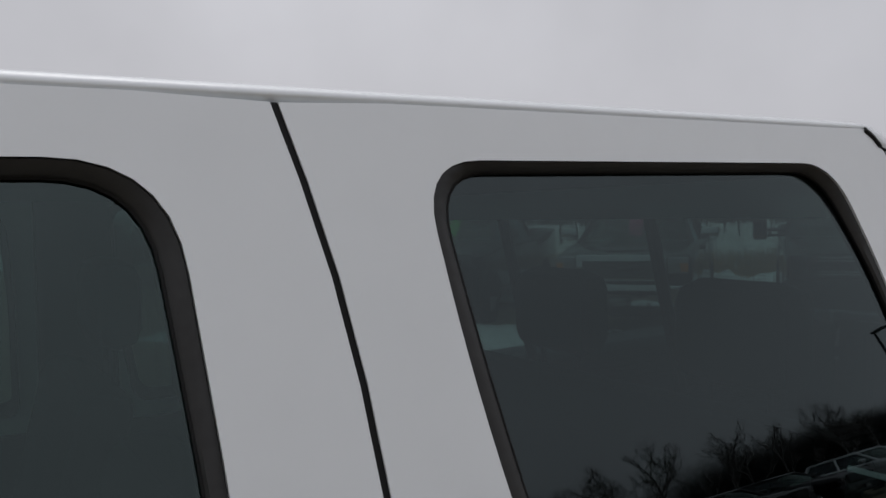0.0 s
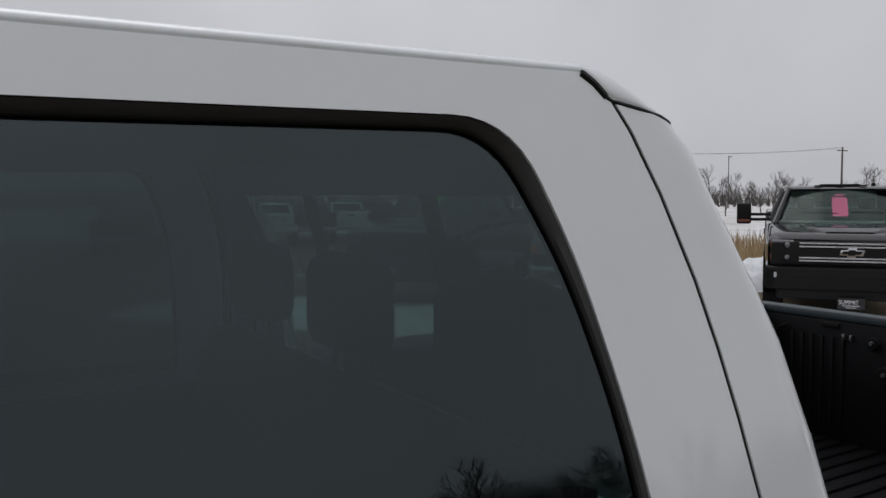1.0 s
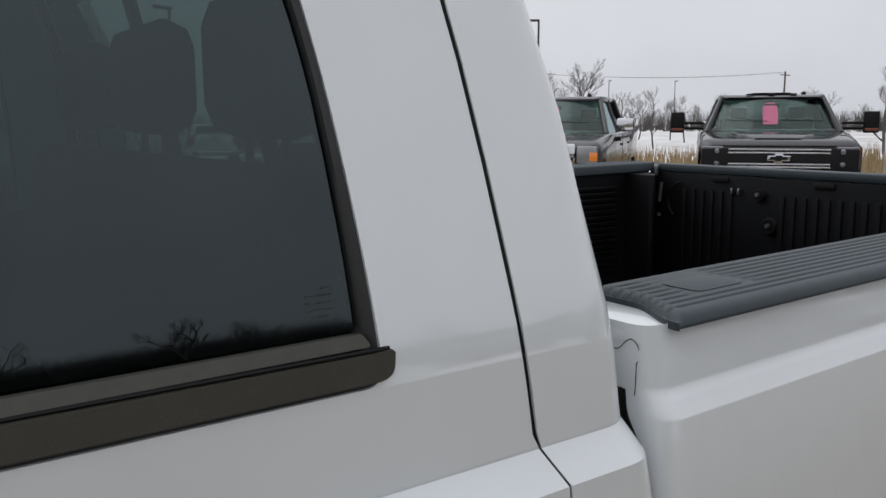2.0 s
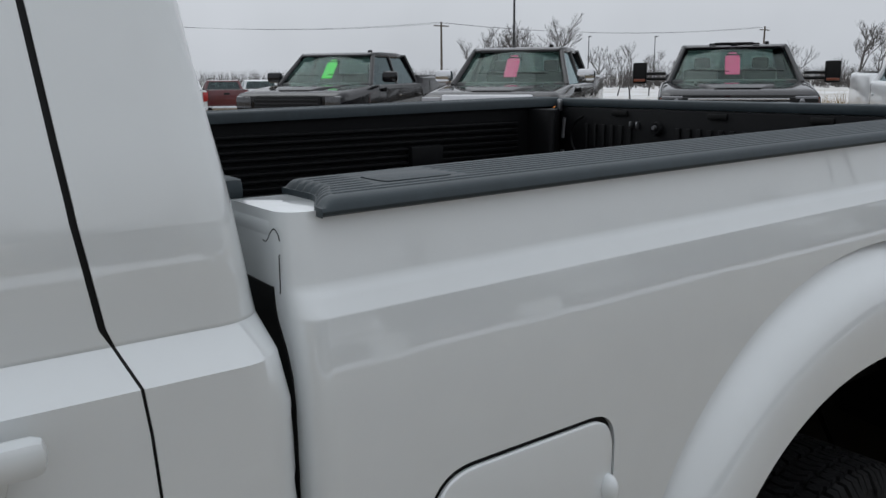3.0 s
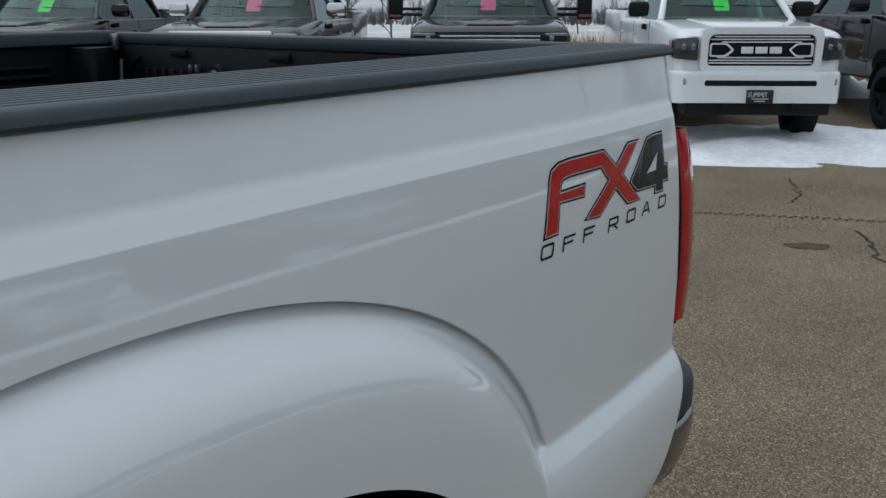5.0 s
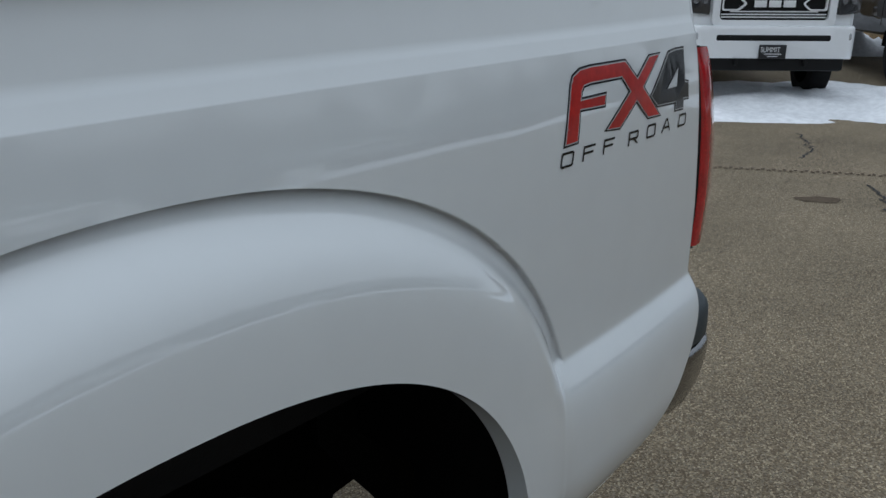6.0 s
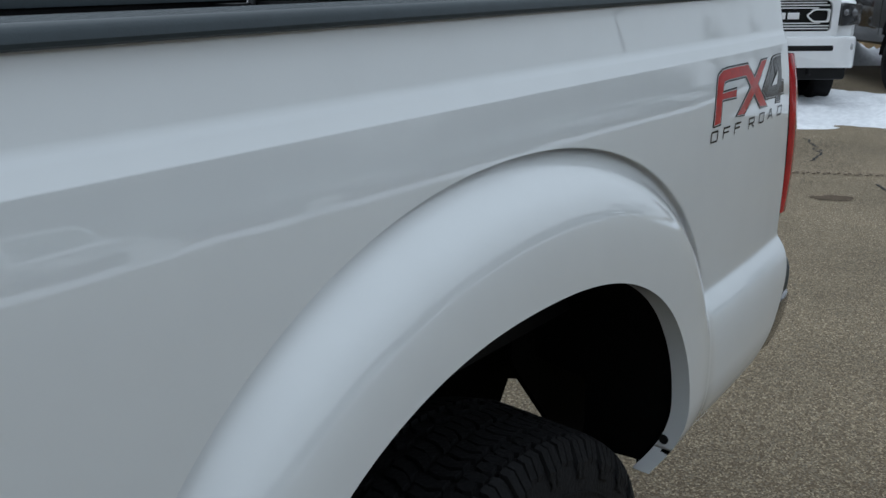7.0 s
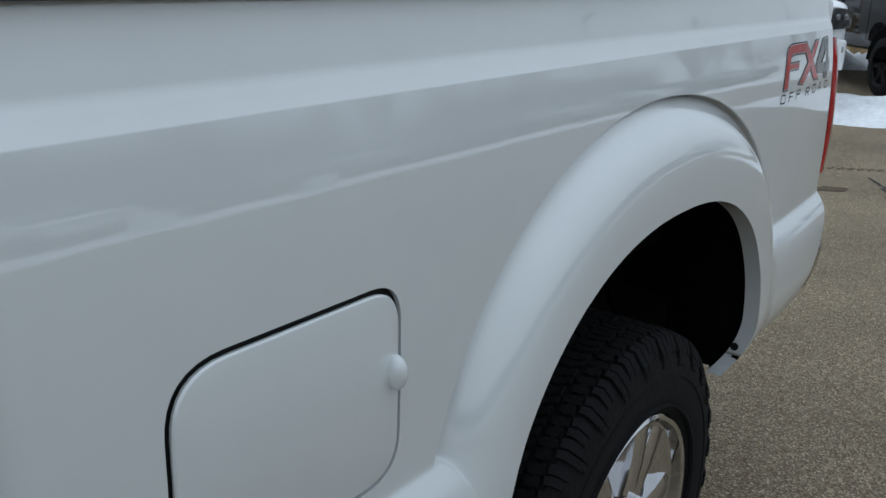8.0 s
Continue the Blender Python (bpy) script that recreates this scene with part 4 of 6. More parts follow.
def cab_y(x, z):
    """How far in the skin of the cab side lies: lean of the greenhouse, belt ledge, rear corner."""
    h = z - 1.42
    if z >= 1.318:
        n = min(1.0, max(0.0, (z - 1.45) / 0.57))
        y = 0.03 + 0.27 * (h + math.sqrt(h * h + 0.0016)) / 2 - 0.0025 + 0.017 * n * (1 - n)
        t = min(1.6, max(0.0, (-0.40 - x) / 0.7))
        y -= (0.0142 * t + 0.0023 * t * t) * min(1.0, (z - 1.318) / 0.15)
    elif z > 1.288:
        y = 0.0294 * (z - 1.288) / 0.03
    else:
        y = -0.007 * math.sin(math.pi * min(1, (1.288 - z) / 0.66)) + 0.06 * max(0.0, (0.80 - z) / 0.2) ** 2
    e = x - (cab_rear_x(z) - 0.040)
    if e > 0:
        e = min(e, 0.0499)
        y += 0.05 - math.sqrt(0.0025 - e * e)
    return y


REAR_Z = [0.6, 1.10, 1.24, 1.33, 1.43, 1.482, 1.55, 1.635, 1.74, 1.80, 1.905, 1.954, 1.99, 2.03]
REAR_X = [-0.05, -0.05, -0.05, -0.070, -0.084, -0.091, -0.098, -0.106, -0.127, -0.150, -0.196, -0.216, -0.25, -0.27]


def cab_rear_x(z):
    return float(np.interp(z, REAR_Z, REAR_X))


def gutter_run(x):
    return 2.025 + 0.0095 * (x + 0.38) - 0.003 * (x + 0.38) ** 2


def gutter_z(x):
    if x > -0.340:
        return 1.999 - 0.2 * (x + 0.340)
    if x > -0.366:
        return 2.0263 - 1.05 * (x + 0.366)
    return gutter_run(x)


def side_panel(name, outline, holes, material, parent, mirror=False, turn=0.022, lift=0.0, yfun=cab_y, cuts=True, smooth=35):
    """A cab skin panel from an outline in (x, z) with openings, bent to the cab's side and turned in at its rims."""
    bm = bmesh.new()
    es = []
    for loop in [outline] + holes:
        vs = [bm.verts.new((u, 0, v)) for u, v in loop]
        es += [bm.edges.new((vs[k], vs[(k + 1) % len(vs)])) for k in range(len(vs))]
    bmesh.ops.triangle_fill(bm, use_beauty=True, use_dissolve=False, edges=es)
    if cuts:
        lo, hi = min(p[1] for p in outline), max(p[1] for p in outline)
        planes = [v for v in list(np.arange(0.6, 2.05, 0.03)) + [1.288, 1.290, 1.294, 1.303, 1.312, 1.316, 1.318, 1.322, 1.41, 1.43] if lo < v < hi]
        for v in planes:
            bmesh.ops.bisect_plane(bm, geom=bm.verts[:] + bm.edges[:] + bm.faces[:], plane_co=(0, 0, v), plane_no=(0, 0, 1))
        if max(p[0] for p in outline) > -0.2:
            for k in range(9):
                bmesh.ops.bisect_plane(bm, geom=bm.verts[:] + bm.edges[:] + bm.faces[:], plane_co=(-0.298 + 0.006 * k, 0, 1.985), plane_no=(1, 0, 0.42))
                bmesh.ops.bisect_plane(bm, geom=bm.verts[:] + bm.edges[:] + bm.faces[:], plane_co=(-0.115 + 0.0065 * k, 0, 1.36), plane_no=(1, 0, 0.19))
    rim = [e for e in bm.edges if len(e.link_faces) == 1]
    ex = bmesh.ops.extrude_edge_only(bm, edges=rim)
    inner = {v for v in ex["geom"] if isinstance(v, bmesh.types.BMVert)}
    for v in bm.verts:
        v.co.y = yfun(v.co.x, v.co.z) - lift + (turn if v in inner else 0.0)
    if mirror:
        for v in bm.verts:
            v.co.y = FAR - v.co.y
    return part(name, bm, material, parent, smooth=smooth)


def ring_panel(name, outer, inner, ys, material, parent, mirror=False, label=""):
    """A moulding between two outlines of equal count, with a given depth at each step across."""
    bm = bmesh.new()
    loops = []
    steps = len(ys)
    for s, (t, dy) in enumerate(ys):
        loop = []
        for (a, b) in zip(outer, inner):
            u, v = a[0] + (b[0] - a[0]) * t, a[1] + (b[1] - a[1]) * t
            rise = min(1.0, max(0.0, (v - 1.45) / 0.51))
            y = cab_y(u, v) + dy - BULGE * rise * (1 - rise) * min(1.0, t)
            loop.append(bm.verts.new((u, FAR - y if mirror else y, v)))
        loops.append(loop)
    for a, b in zip(loops, loops[1:]):
        for k in range(len(a)):
            j = (k + 1) % len(a)
            bm.faces.new((a[k], a[j], b[j], b[k]))
    return part(name, bm, material, parent, label, smooth=50)


def pane_y(x, z):
    """The side glass bulges a little between sill and roof."""
    u = min(1.0, max(0.0, (z - 1.45) / 0.51))
    return cab_y(min(x, -0.33), z) - BULGE * u * (1 - u)


def window_set(parent, outer, inner, glassmat, mirror):
    outer_r, inner_r = outer, inner
    ring_panel("window_trim", outer_r, inner_r, [(0.0, 0.014), (0.0, 0.004), (0.10, 0.003), (0.75, 0.010), (0.92, 0.016)], SURROUND, parent, mirror, "dark grey window surround")
    ring_panel("window_seal", outer_r, inner_r, [(0.90, 0.0145), (0.94, 0.0150), (1.0, 0.0158), (1.02, 0.030)], SEAL, parent, mirror)
    pane = side_panel("window_pane", inner_r, [], glassmat, parent, mirror, turn=0.004, lift=-0.019, yfun=pane_y, smooth=60)
    pane.visible_shadow = False


REAR_OUT = rounded([(-1.106, 1.964), (-0.470, 1.973), (-0.415, 1.84), (-0.3815, 1.69), (-0.3680, 1.54), (-0.3630, 1.411), (-1.010, 1.411), (-1.082, 1.75)], [0.065, 0.065, 0.05, 0.1, 0.1, 0.02, 0.05, 0.12], 7)
REAR_IN = rounded([(-1.083, 1.952), (-0.484, 1.961), (-0.425, 1.83), (-0.3910, 1.69), (-0.3800, 1.56), (-0.3745, 1.450), (-0.998, 1.450), (-1.061, 1.75)], [0.06, 0.055, 0.05, 0.1, 0.1, 0.012, 0.04, 0.12], 7)
FRONT_OUT = rounded([(-1.97, 1.950), (-1.323, 1.961), (-1.3025, 1.71), (-1.295, 1.413), (-2.25, 1.413)], [0.08, 0.085, 0.05, 0.03, 0.05], 7)
FRONT_IN = rounded([(-1.94, 1.935), (-1.341, 1.946), (-1.3195, 1.71), (-1.314, 1.456), (-2.2, 1.456)], [0.07, 0.07, 0.05, 0.02, 0.04], 7)

GAP_FRONT = [(-1.236, 2.008), (-1.2185, 1.945), (-1.201, 1.867), (-1.189, 1.783), (-1.1815, 1.688), (-1.179, 1.58), (-1.178, 1.42), (-1.172, 1.30), (-1.16, 1.10), (-1.14, 0.66)]
GAP_REAR = [(-0.366, 2.023), (-0.339, 1.999), (-0.3180, 1.965), (-0.2900, 1.90), (-0.2622, 1.812), (-0.2467, 1.74), (-0.2369, 1.675), (-0.2279, 1.585), (-0.2206, 1.48), (-0.2155, 1.42), (-0.203, 1.334), (-0.196, 1.318), (-0.184, 1.288), (-0.180, 1.25), (-0.172, 1.10), (-0.20, 0.92), (-0.30, 0.66)]


def shift(line, d):
    return [(u + d * (1.0 if v > 1.325 else 0.5), v) for u, v in line]


def top_edge(x0, x1, n=8):
    return [(x0 + (x1 - x0) * k / n, gutter_z(x0 + (x1 - x0) * k / n) - 0.003) for k in range(1, n)]


rear_outline = shift(GAP_FRONT[::-1], 0.0035) + top_edge(-1.236, -0.38) + shift(GAP_REAR, -0.0035)
quarter_outline = shift(GAP_REAR[::-1], 0.0025)[:-1] + [(-0.338, 1.996), (-0.30, 1.988), (-0.26, 1.982), (-0.245, 1.979)] + [(cab_rear_x(z) + 0.0095, z) for z in (1.954, 1.905, 1.85, 1.80, 1.74, 1.69, 1.66, 1.60, 1.53, 1.47, 1.40, 1.344, 1.30, 1.24, 1.10, 0.9, 0.70)]
front_outline = [(-2.36, 0.66)] + shift(GAP_FRONT[::-1], -0.0035)[0:] + top_edge(-1.245, -2.05)[0:] + [(-2.1, 1.96), (-2.36, 1.44)]

for far in (False, True):
    side = "far_" if far else ""
    rd = new(side + "rear_door")
    rd.parent = pickup
    side_panel("door_skin", rear_outline, [REAR_OUT], WHITE, rd, far)
    window_set(rd, REAR_OUT, REAR_IN, TINT, far)
    fdoor = new(side + "front_door")
    fdoor.parent = pickup
    side_panel("door_skin", front_outline, [FRONT_OUT], WHITE, fdoor, far)
    window_set(fdoor, FRONT_OUT, FRONT_IN, FRONTGLASS, far)
    side_panel(side + "rear_quarter", quarter_outline, [], WHITE, pickup, far)
    # black jamb strips paint the gaps' shade and rubber, keeping clear of the openings
    for nm, line, hw in (("door_jamb", GAP_FRONT, 0.012), ("rear_jamb", GAP_REAR, 0.012)):
        vs, fs = [], []
        for (u, v) in line:
            y = cab_y(u, v) + 0.0022
            for e in (-hw, hw):
                vs.append((u + e, FAR - y if far else y, v))
        for k in range(len(line) - 1):
            fs.append((2 * k, 2 * k + 1, 2 * k + 3, 2 * k + 2))
        mesh_part(side + nm, vs, fs, SEAL, pickup)

# belt moulding under the rear side window
bm = bmesh.new()
belt = rounded([(-1.03, 1.4155), (-0.356, 1.4155), (-0.352, 1.4405), (-1.03, 1.4405)], [0.004, 0.016, 0.004, 0.004], 6)
va = [bm.verts.new((u, cab_y(u, v) + 0.006, v)) for u, v in belt]
vb = [bm.verts.new((u * 0.9996 - 0.0003, cab_y(u, v) - 0.004, 1.4265 + (v - 1.4265) * 0.93)) for u, v in belt]
for k in range(len(va)):
    j = (k + 1) % len(va)
    bm.faces.new((va[k], va[j], vb[j], vb[k]))
bm.faces.new(vb)
part("belt_moulding", bm, TRIM, pickup, "dark grey belt moulding", smooth=30)
bm = bmesh.new()
strip_in = rounded([(-1.02, 1.4435), (-0.372, 1.4435), (-0.375, 1.4535), (-1.02, 1.4535)], [0.002, 0.003, 0.004, 0.002], 3)
va = [bm.verts.new((u, cab_y(u, v) + 0.012, v)) for u, v in strip_in]
vb = [bm.verts.new((u, cab_y(u, v) + (0.001 if v < 1.448 else 0.006), v)) for u, v in strip_in]
for k in range(len(va)):
    j = (k + 1) % len(va)
    bm.faces.new((va[k], va[j], vb[j], vb[k]))
bm.faces.new(vb)
part("sill_strip", bm, TRIM, pickup, "dark grey strip along the glass", smooth=30)
bm = bmesh.new()
add_rod(bm, (-1.03, cab_y(-0.6, 1.4415) + 0.0005, 1.4418), (-0.358, cab_y(-0.6, 1.4415) + 0.0005, 1.4418), 0.0017, sides=6)
part("sill_groove", bm, SEAL, pickup)

# etched maker's marks in the corner of the rear side glass, as plain bars
mark_rnd = random.Random(8)
for k, (u, w) in enumerate(((-0.404, 0.010), (-0.420, 0.026), (-0.418, 0.024), (-0.416, 0.022), (-0.413, 0.016))):
    v = 1.490 - 0.0055 * k
    end = u + w
    while u < end:
        b = mark_rnd.uniform(0.0012, 0.0032)
        y = pane_y(u, v) + 0.0182
        part("glass_mark", box((u, y, v), (u + b, y + 0.0004, v + 0.0017)), MARK, pickup)
        u += b + 0.0014

# door handle of the rear door
bm = box((-0.47, -0.045, 1.255), (-0.262, -0.022, 1.285), 0.010)
handle = part("door_handle", bm, WHITE, pickup, smooth=40)
bm = prism(rounded([(-0.45, 1.22), (-0.285, 1.22), (-0.285, 1.282), (-0.45, 1.282)], 0.03, 6), -0.010, -0.004, lambda u, v, w: (u, w, v), 0.002)
part("handle_cup", bm, WHITE, handle)


# roof
def roof_station(x):
    z = gutter_z(x)
    e = cab_y(min(x, -0.34), min(z, 2.03))
    rear = max(0.0, (x + 0.42) / 0.17)
    crown = 0.075 - 0.035 * rear * rear
    dip = gutter_run(x) - z
    tail = min(1.0, max(0.0, (x + 0.372) / 0.100))
    dip = dip * (1 - 0.9 * tail ** 1.3) - 0.010 * tail ** 3
    half = [(e + 0.012, z - 0.010), (e + 0.001, z - 0.0015), (e + 0.001, z + 0.002 + dip * 0.3), (e + 0.007, z + 0.006 + dip * 0.8), (e + 0.025, z + 0.011 + dip), (e + 0.07, z + 0.018 + dip - 0.004 * rear), (e + 0.16, z + 0.030 + dip - 0.010 * rear),
            (e + 0.35, z + 0.043 + dip - 0.016 * rear), (MID, z + crown * 0.7 + dip)]
    return [(x, y, zz) for y, zz in half] + [(x, FAR - y, zz) for y, zz in half[-2::-1]]


rx = list(np.linspace(-2.15, -0.45, 24)) + [-0.40, -0.372, -0.366, -0.358, -0.35, -0.341, -0.325, -0.305, -0.288, -0.272]
rv, rf = sweep(roof_station, rx)
base = rv[-17:]
for dx, dz in ((0.006, 0.005), (0.009, 0.016), (0.008, 0.05)):
    st = len(rv)
    rv += [(p[0] + dx, min(max(p[1], 0.19 + dx), FAR - 0.19 - dx), p[2] - dz) for p in base]
    for k in range(16):
        rf.append((st - 17 + k, st - 17 + k + 1, st + k + 1, st + k))
mesh_part("roof", rv, [tuple(reversed(f)) for f in rf], WHITE, pickup, smooth=60)
bm = bmesh.new()
seam = [(-0.374, 2.022), (-0.358, 2.012), (-0.345, 1.999), (-0.338, 1.9955), (-0.30, 1.989), (-0.268, 1.9825), (-0.250, 1.977)]
for (u0, w0), (u1, w1) in zip(seam, seam[1:]):
    add_rod(bm, (u0, cab_y(u0, w0) + 0.0008, w0), (u1, cab_y(u1, w1) + 0.0008, w1), 0.0042 if u1 < -0.34 else 0.0024, 0.0042 if u1 < -0.34 else 0.0024, 6)
part("roof_seam", bm, SEAL, pickup)
bm = box((-2.1, 0.24, 1.965), (-0.33, FAR - 0.24, 1.985))
part("headliner", bm, HEADLINER, pickup)

# back wall with its window
bm = bmesh.new()
add_box(bm, (-0.145, 0.06, 0.70), (-0.115, FAR - 0.06, 1.46))
wall_low = part("cab_back_wall", bm, WHITE, pickup)


def back_beam(y0, y1):
    bm = bmesh.new()
    for k in range(6):
        t0, t1 = k / 6, (k + 1) / 6
        z0, z1 = 1.45 + 0.53 * t0, 1.45 + 0.53 * t1
        xa, xb = cab_rear_x(z0) - 0.005, cab_rear_x(z1) - 0.005
        e0, e1 = (cab_y(-0.6, z) + 0.03 for z in (z0, z1))
        if y0 > 1:
            e0, e1 = FAR - e0, FAR - e1
        v = [bm.verts.new(p) for p in ((xa, e0, z0), (xa, y1, z0), (xb, y1, z1), (xb, e1, z1), (xa - 0.03, e0, z0), (xa - 0.03, y1, z0), (xb - 0.03, y1, z1), (xb - 0.03, e1, z1))]
        for f in ((0, 1, 2, 3), (5, 4, 7, 6), (4, 0, 3, 7), (1, 5, 6, 2)):
            bm.faces.new([v[i] for i in f])
    return bm


part("back_pillar", back_beam(0.10, 0.27), WHITE, pickup)
part("back_pillar", back_beam(FAR - 0.10, FAR - 0.27), WHITE, pickup)
bm = bmesh.new()
add_box(bm, (-0.29, 0.21, 1.90), (-0.235, FAR - 0.21, 1.985))
part("back_header", bm, WHITE, pickup)
bm = bmesh.new()
vs = [bm.verts.new(p) for p in ((-0.11, 0.26, 1.45), (-0.11, FAR - 0.26, 1.45), (-0.225, FAR - 0.26, 1.91), (-0.225, 0.26, 1.91))]
bm.faces.new(vs)
pane = part("back_window", bm, BACKGLASS, pickup, smooth=0)
pane.visible_shadow = False
for y in (0.72, FAR - 0.72):
    bm = bmesh.new()
    add_rod(bm, (-0.125, y, 1.45), (-0.24, y, 1.91), 0.014, sides=6)
    part("back_window_bar", bm, SEAL, pickup)


# seats
def seat_shape(x, y, w, back_z, lean):
    bm = bmesh.new()
    add_box(bm, (x - 0.48, y - w / 2, 1.0), (x, y + w / 2, 1.14), 0.04)
    m = Matrix.Translation((x - 0.06, y, 1.10)) @ Matrix.Rotation(radians(lean), 4, 'Y')
    add_box(bm, (-0.06, -w / 2, 0), (0.06, w / 2, back_z - 1.10), 0.045, m)
    return bm


def headrest(x, y, z):
    bm = bmesh.new()
    add_box(bm, (x - 0.05, y - 0.13, z), (x + 0.05, y + 0.13, z + 0.19), 0.045)
    add_rod(bm, (x, y - 0.06, z - 0.12), (x, y - 0.06, z + 0.02), 0.006)
    add_rod(bm, (x, y + 0.06, z - 0.12), (x, y + 0.06, z + 0.02), 0.006)
    return bm


rear_seat = part("rear_seat", seat_shape(-0.33, MID, 1.4, 1.58, 12), CLOTH, pickup, "dark cloth rear bench seat")
for y in (0.48, MID, FAR - 0.48):
    part("headrest", headrest(-0.265, y, 1.60), CLOTH, rear_seat)
for y in (0.56, FAR - 0.56):
    fs = part("front_seat", seat_shape(-1.27, y, 0.52, 1.62, 14), CLOTH, pickup, "dark cloth front seat")
    part("headrest", headrest(-1.16, y, 1.65), CLOTH, fs)
bm = box((-2.3, 0.12, 0.70), (-0.15, FAR - 0.12, 0.78))
part("cab_floor", bm, DARK, pickup)
bm = box((-2.3, 0.12, 0.8), (-1.95, FAR - 0.12, 1.36), 0.05)
part("dashboard", bm, CLOTH, pickup)
for y in (0.16, FAR - 0.19):
    part("door_inner_trim", box((-2.1, y, 0.75), (-0.2, y + 0.03, 1.40), 0.01), CLOTH, pickup)
# dark inner pillars
for y in (0.24, FAR - 0.285):
    part("inner_pillar", box((-1.27, y, 1.39), (-1.10, y + 0.045, 1.98), 0.01), CLOTH, pickup)

# front end: hood, fenders, windscreen
hood_secs = [(-2.30, 0.03, 1.30), (-2.6, 0.0, 1.29), (-3.2, -0.005, 1.26), (-3.6, 0.0, 1.22), (-3.78, 0.03, 1.16)]


def hood_station(s):
    x, y, zt = s
    half = [(y + 0.03, 0.62), (y - 0.0, 0.75), (y, zt - 0.16), (y + 0.02, zt - 0.06), (y + 0.09, zt), (y + 0.3, zt + 0.03), (MID, zt + 0.045)]
    return [(x, a, b) for a, b in half] + [(x, FAR - a, b) for a, b in half[-2::-1]]


hv, hf = sweep(hood_station, hood_secs)
n13 = 13
st = len(hv)
hv += [(x - 0.03, MID + (y - MID) * 0.96, z - 0.01 if z > 1.0 else z) for x, y, z in hv[-n13:]]
for k in range(n13 - 1):
    hf.append((st - n13 + k, st - n13 + k + 1, st + k + 1, st + k))
for k in range(6):
    hf.append((st + k, st + k + 1, st + 11 - k, st + 12 - k) if k < 5 else (st + 5, st + 6, st + 7))
mesh_part("hood_and_fenders", hv, hf, WHITE, pickup, smooth=40)
bm = bmesh.new()
vs = [bm.verts.new(p) for p in ((-2.42, 0.10, 1.33), (-2.42, FAR - 0.10, 1.33), (-2.12, FAR - 0.22, 1.98), (-2.12, 0.22, 1.98))]
bm.faces.new(vs)
ws = part("windscreen", bm, CLEARGLASS, pickup, smooth=0)
ws.visible_shadow = False
for y0, y1 in ((0.05, 0.20), (FAR - 0.05, FAR - 0.20)):
    bm = bmesh.new()
    add_rod(bm, (-2.40, y0, 1.35), (-2.10, y1, 1.975), 0.04, sides=8)
    part("windscreen_pillar", bm, WHITE, pickup)
for s, y0 in ((-1, 0.0), (1, FAR)):
    ring = [(-2.92 + 0.49 * math.cos(math.pi * k / 20), 0.50 + 0.42 * math.sin(math.pi * k / 20)) for k in range(21)] + [(-3.41, 0.40), (-2.43, 0.40)]
    # a black block painted as the shaded opening
    part("wheel_arch", prism(ring, y0 + s * 0.012, y0 - s * 0.20, lambda u, v, w: (u, w, v)), DARK, pickup)
    hl = part("headlamp", box((-3.83, y0 - s * 0.33, 0.90), (-3.70, y0 - s * 0.05, 1.10), 0.03), CLEAR, pickup, "clear headlamp")
for k in range(3):
    part("grille_bar", box((-3.86, 0.37, 0.83 + 0.10 * k), (-3.835, FAR - 0.37, 0.87 + 0.10 * k), 0.006), SEAL, pickup)
bm = box((-3.84, 0.35, 0.78), (-3.79, FAR - 0.35, 1.12), 0.02)
part("grille", bm, CHROME, pickup)
bm = box((-3.92, 0.03, 0.52), (-3.78, FAR - 0.03, 0.76), 0.03)
part("front_bumper", bm, CHROME, pickup)


# ---- other pickups ----
def loft(sections, close=True):
    """Sections: (x, half width, z bottom, z top, corner radius)."""
    verts, faces = [], []
    n = 0
    for (x, w, z0, z1, r) in sections:
        ring = rounded([(-w, z0), (w, z0), (w, z1), (-w, z1)], [r * 0.5, r * 0.5, r, r], 4)
        n = len(ring)
        verts += [(x, y, z) for y, z in ring]
    for i in range(len(sections) - 1):
        for k in range(n):
            j = (k + 1) % n
            faces.append((i * n + k, i * n + j, (i + 1) * n + j, (i + 1) * n + k))
    faces.append(tuple(range(n - 1, -1, -1)))
    faces.append(tuple(range(len(verts) - n, len(verts))))
    return verts, faces


LAMPDARK = shader("lamp_dark", (0.03, 0.03, 0.032), 0.12, coat=1.0, vary=0.3, vary_scale=20.0)


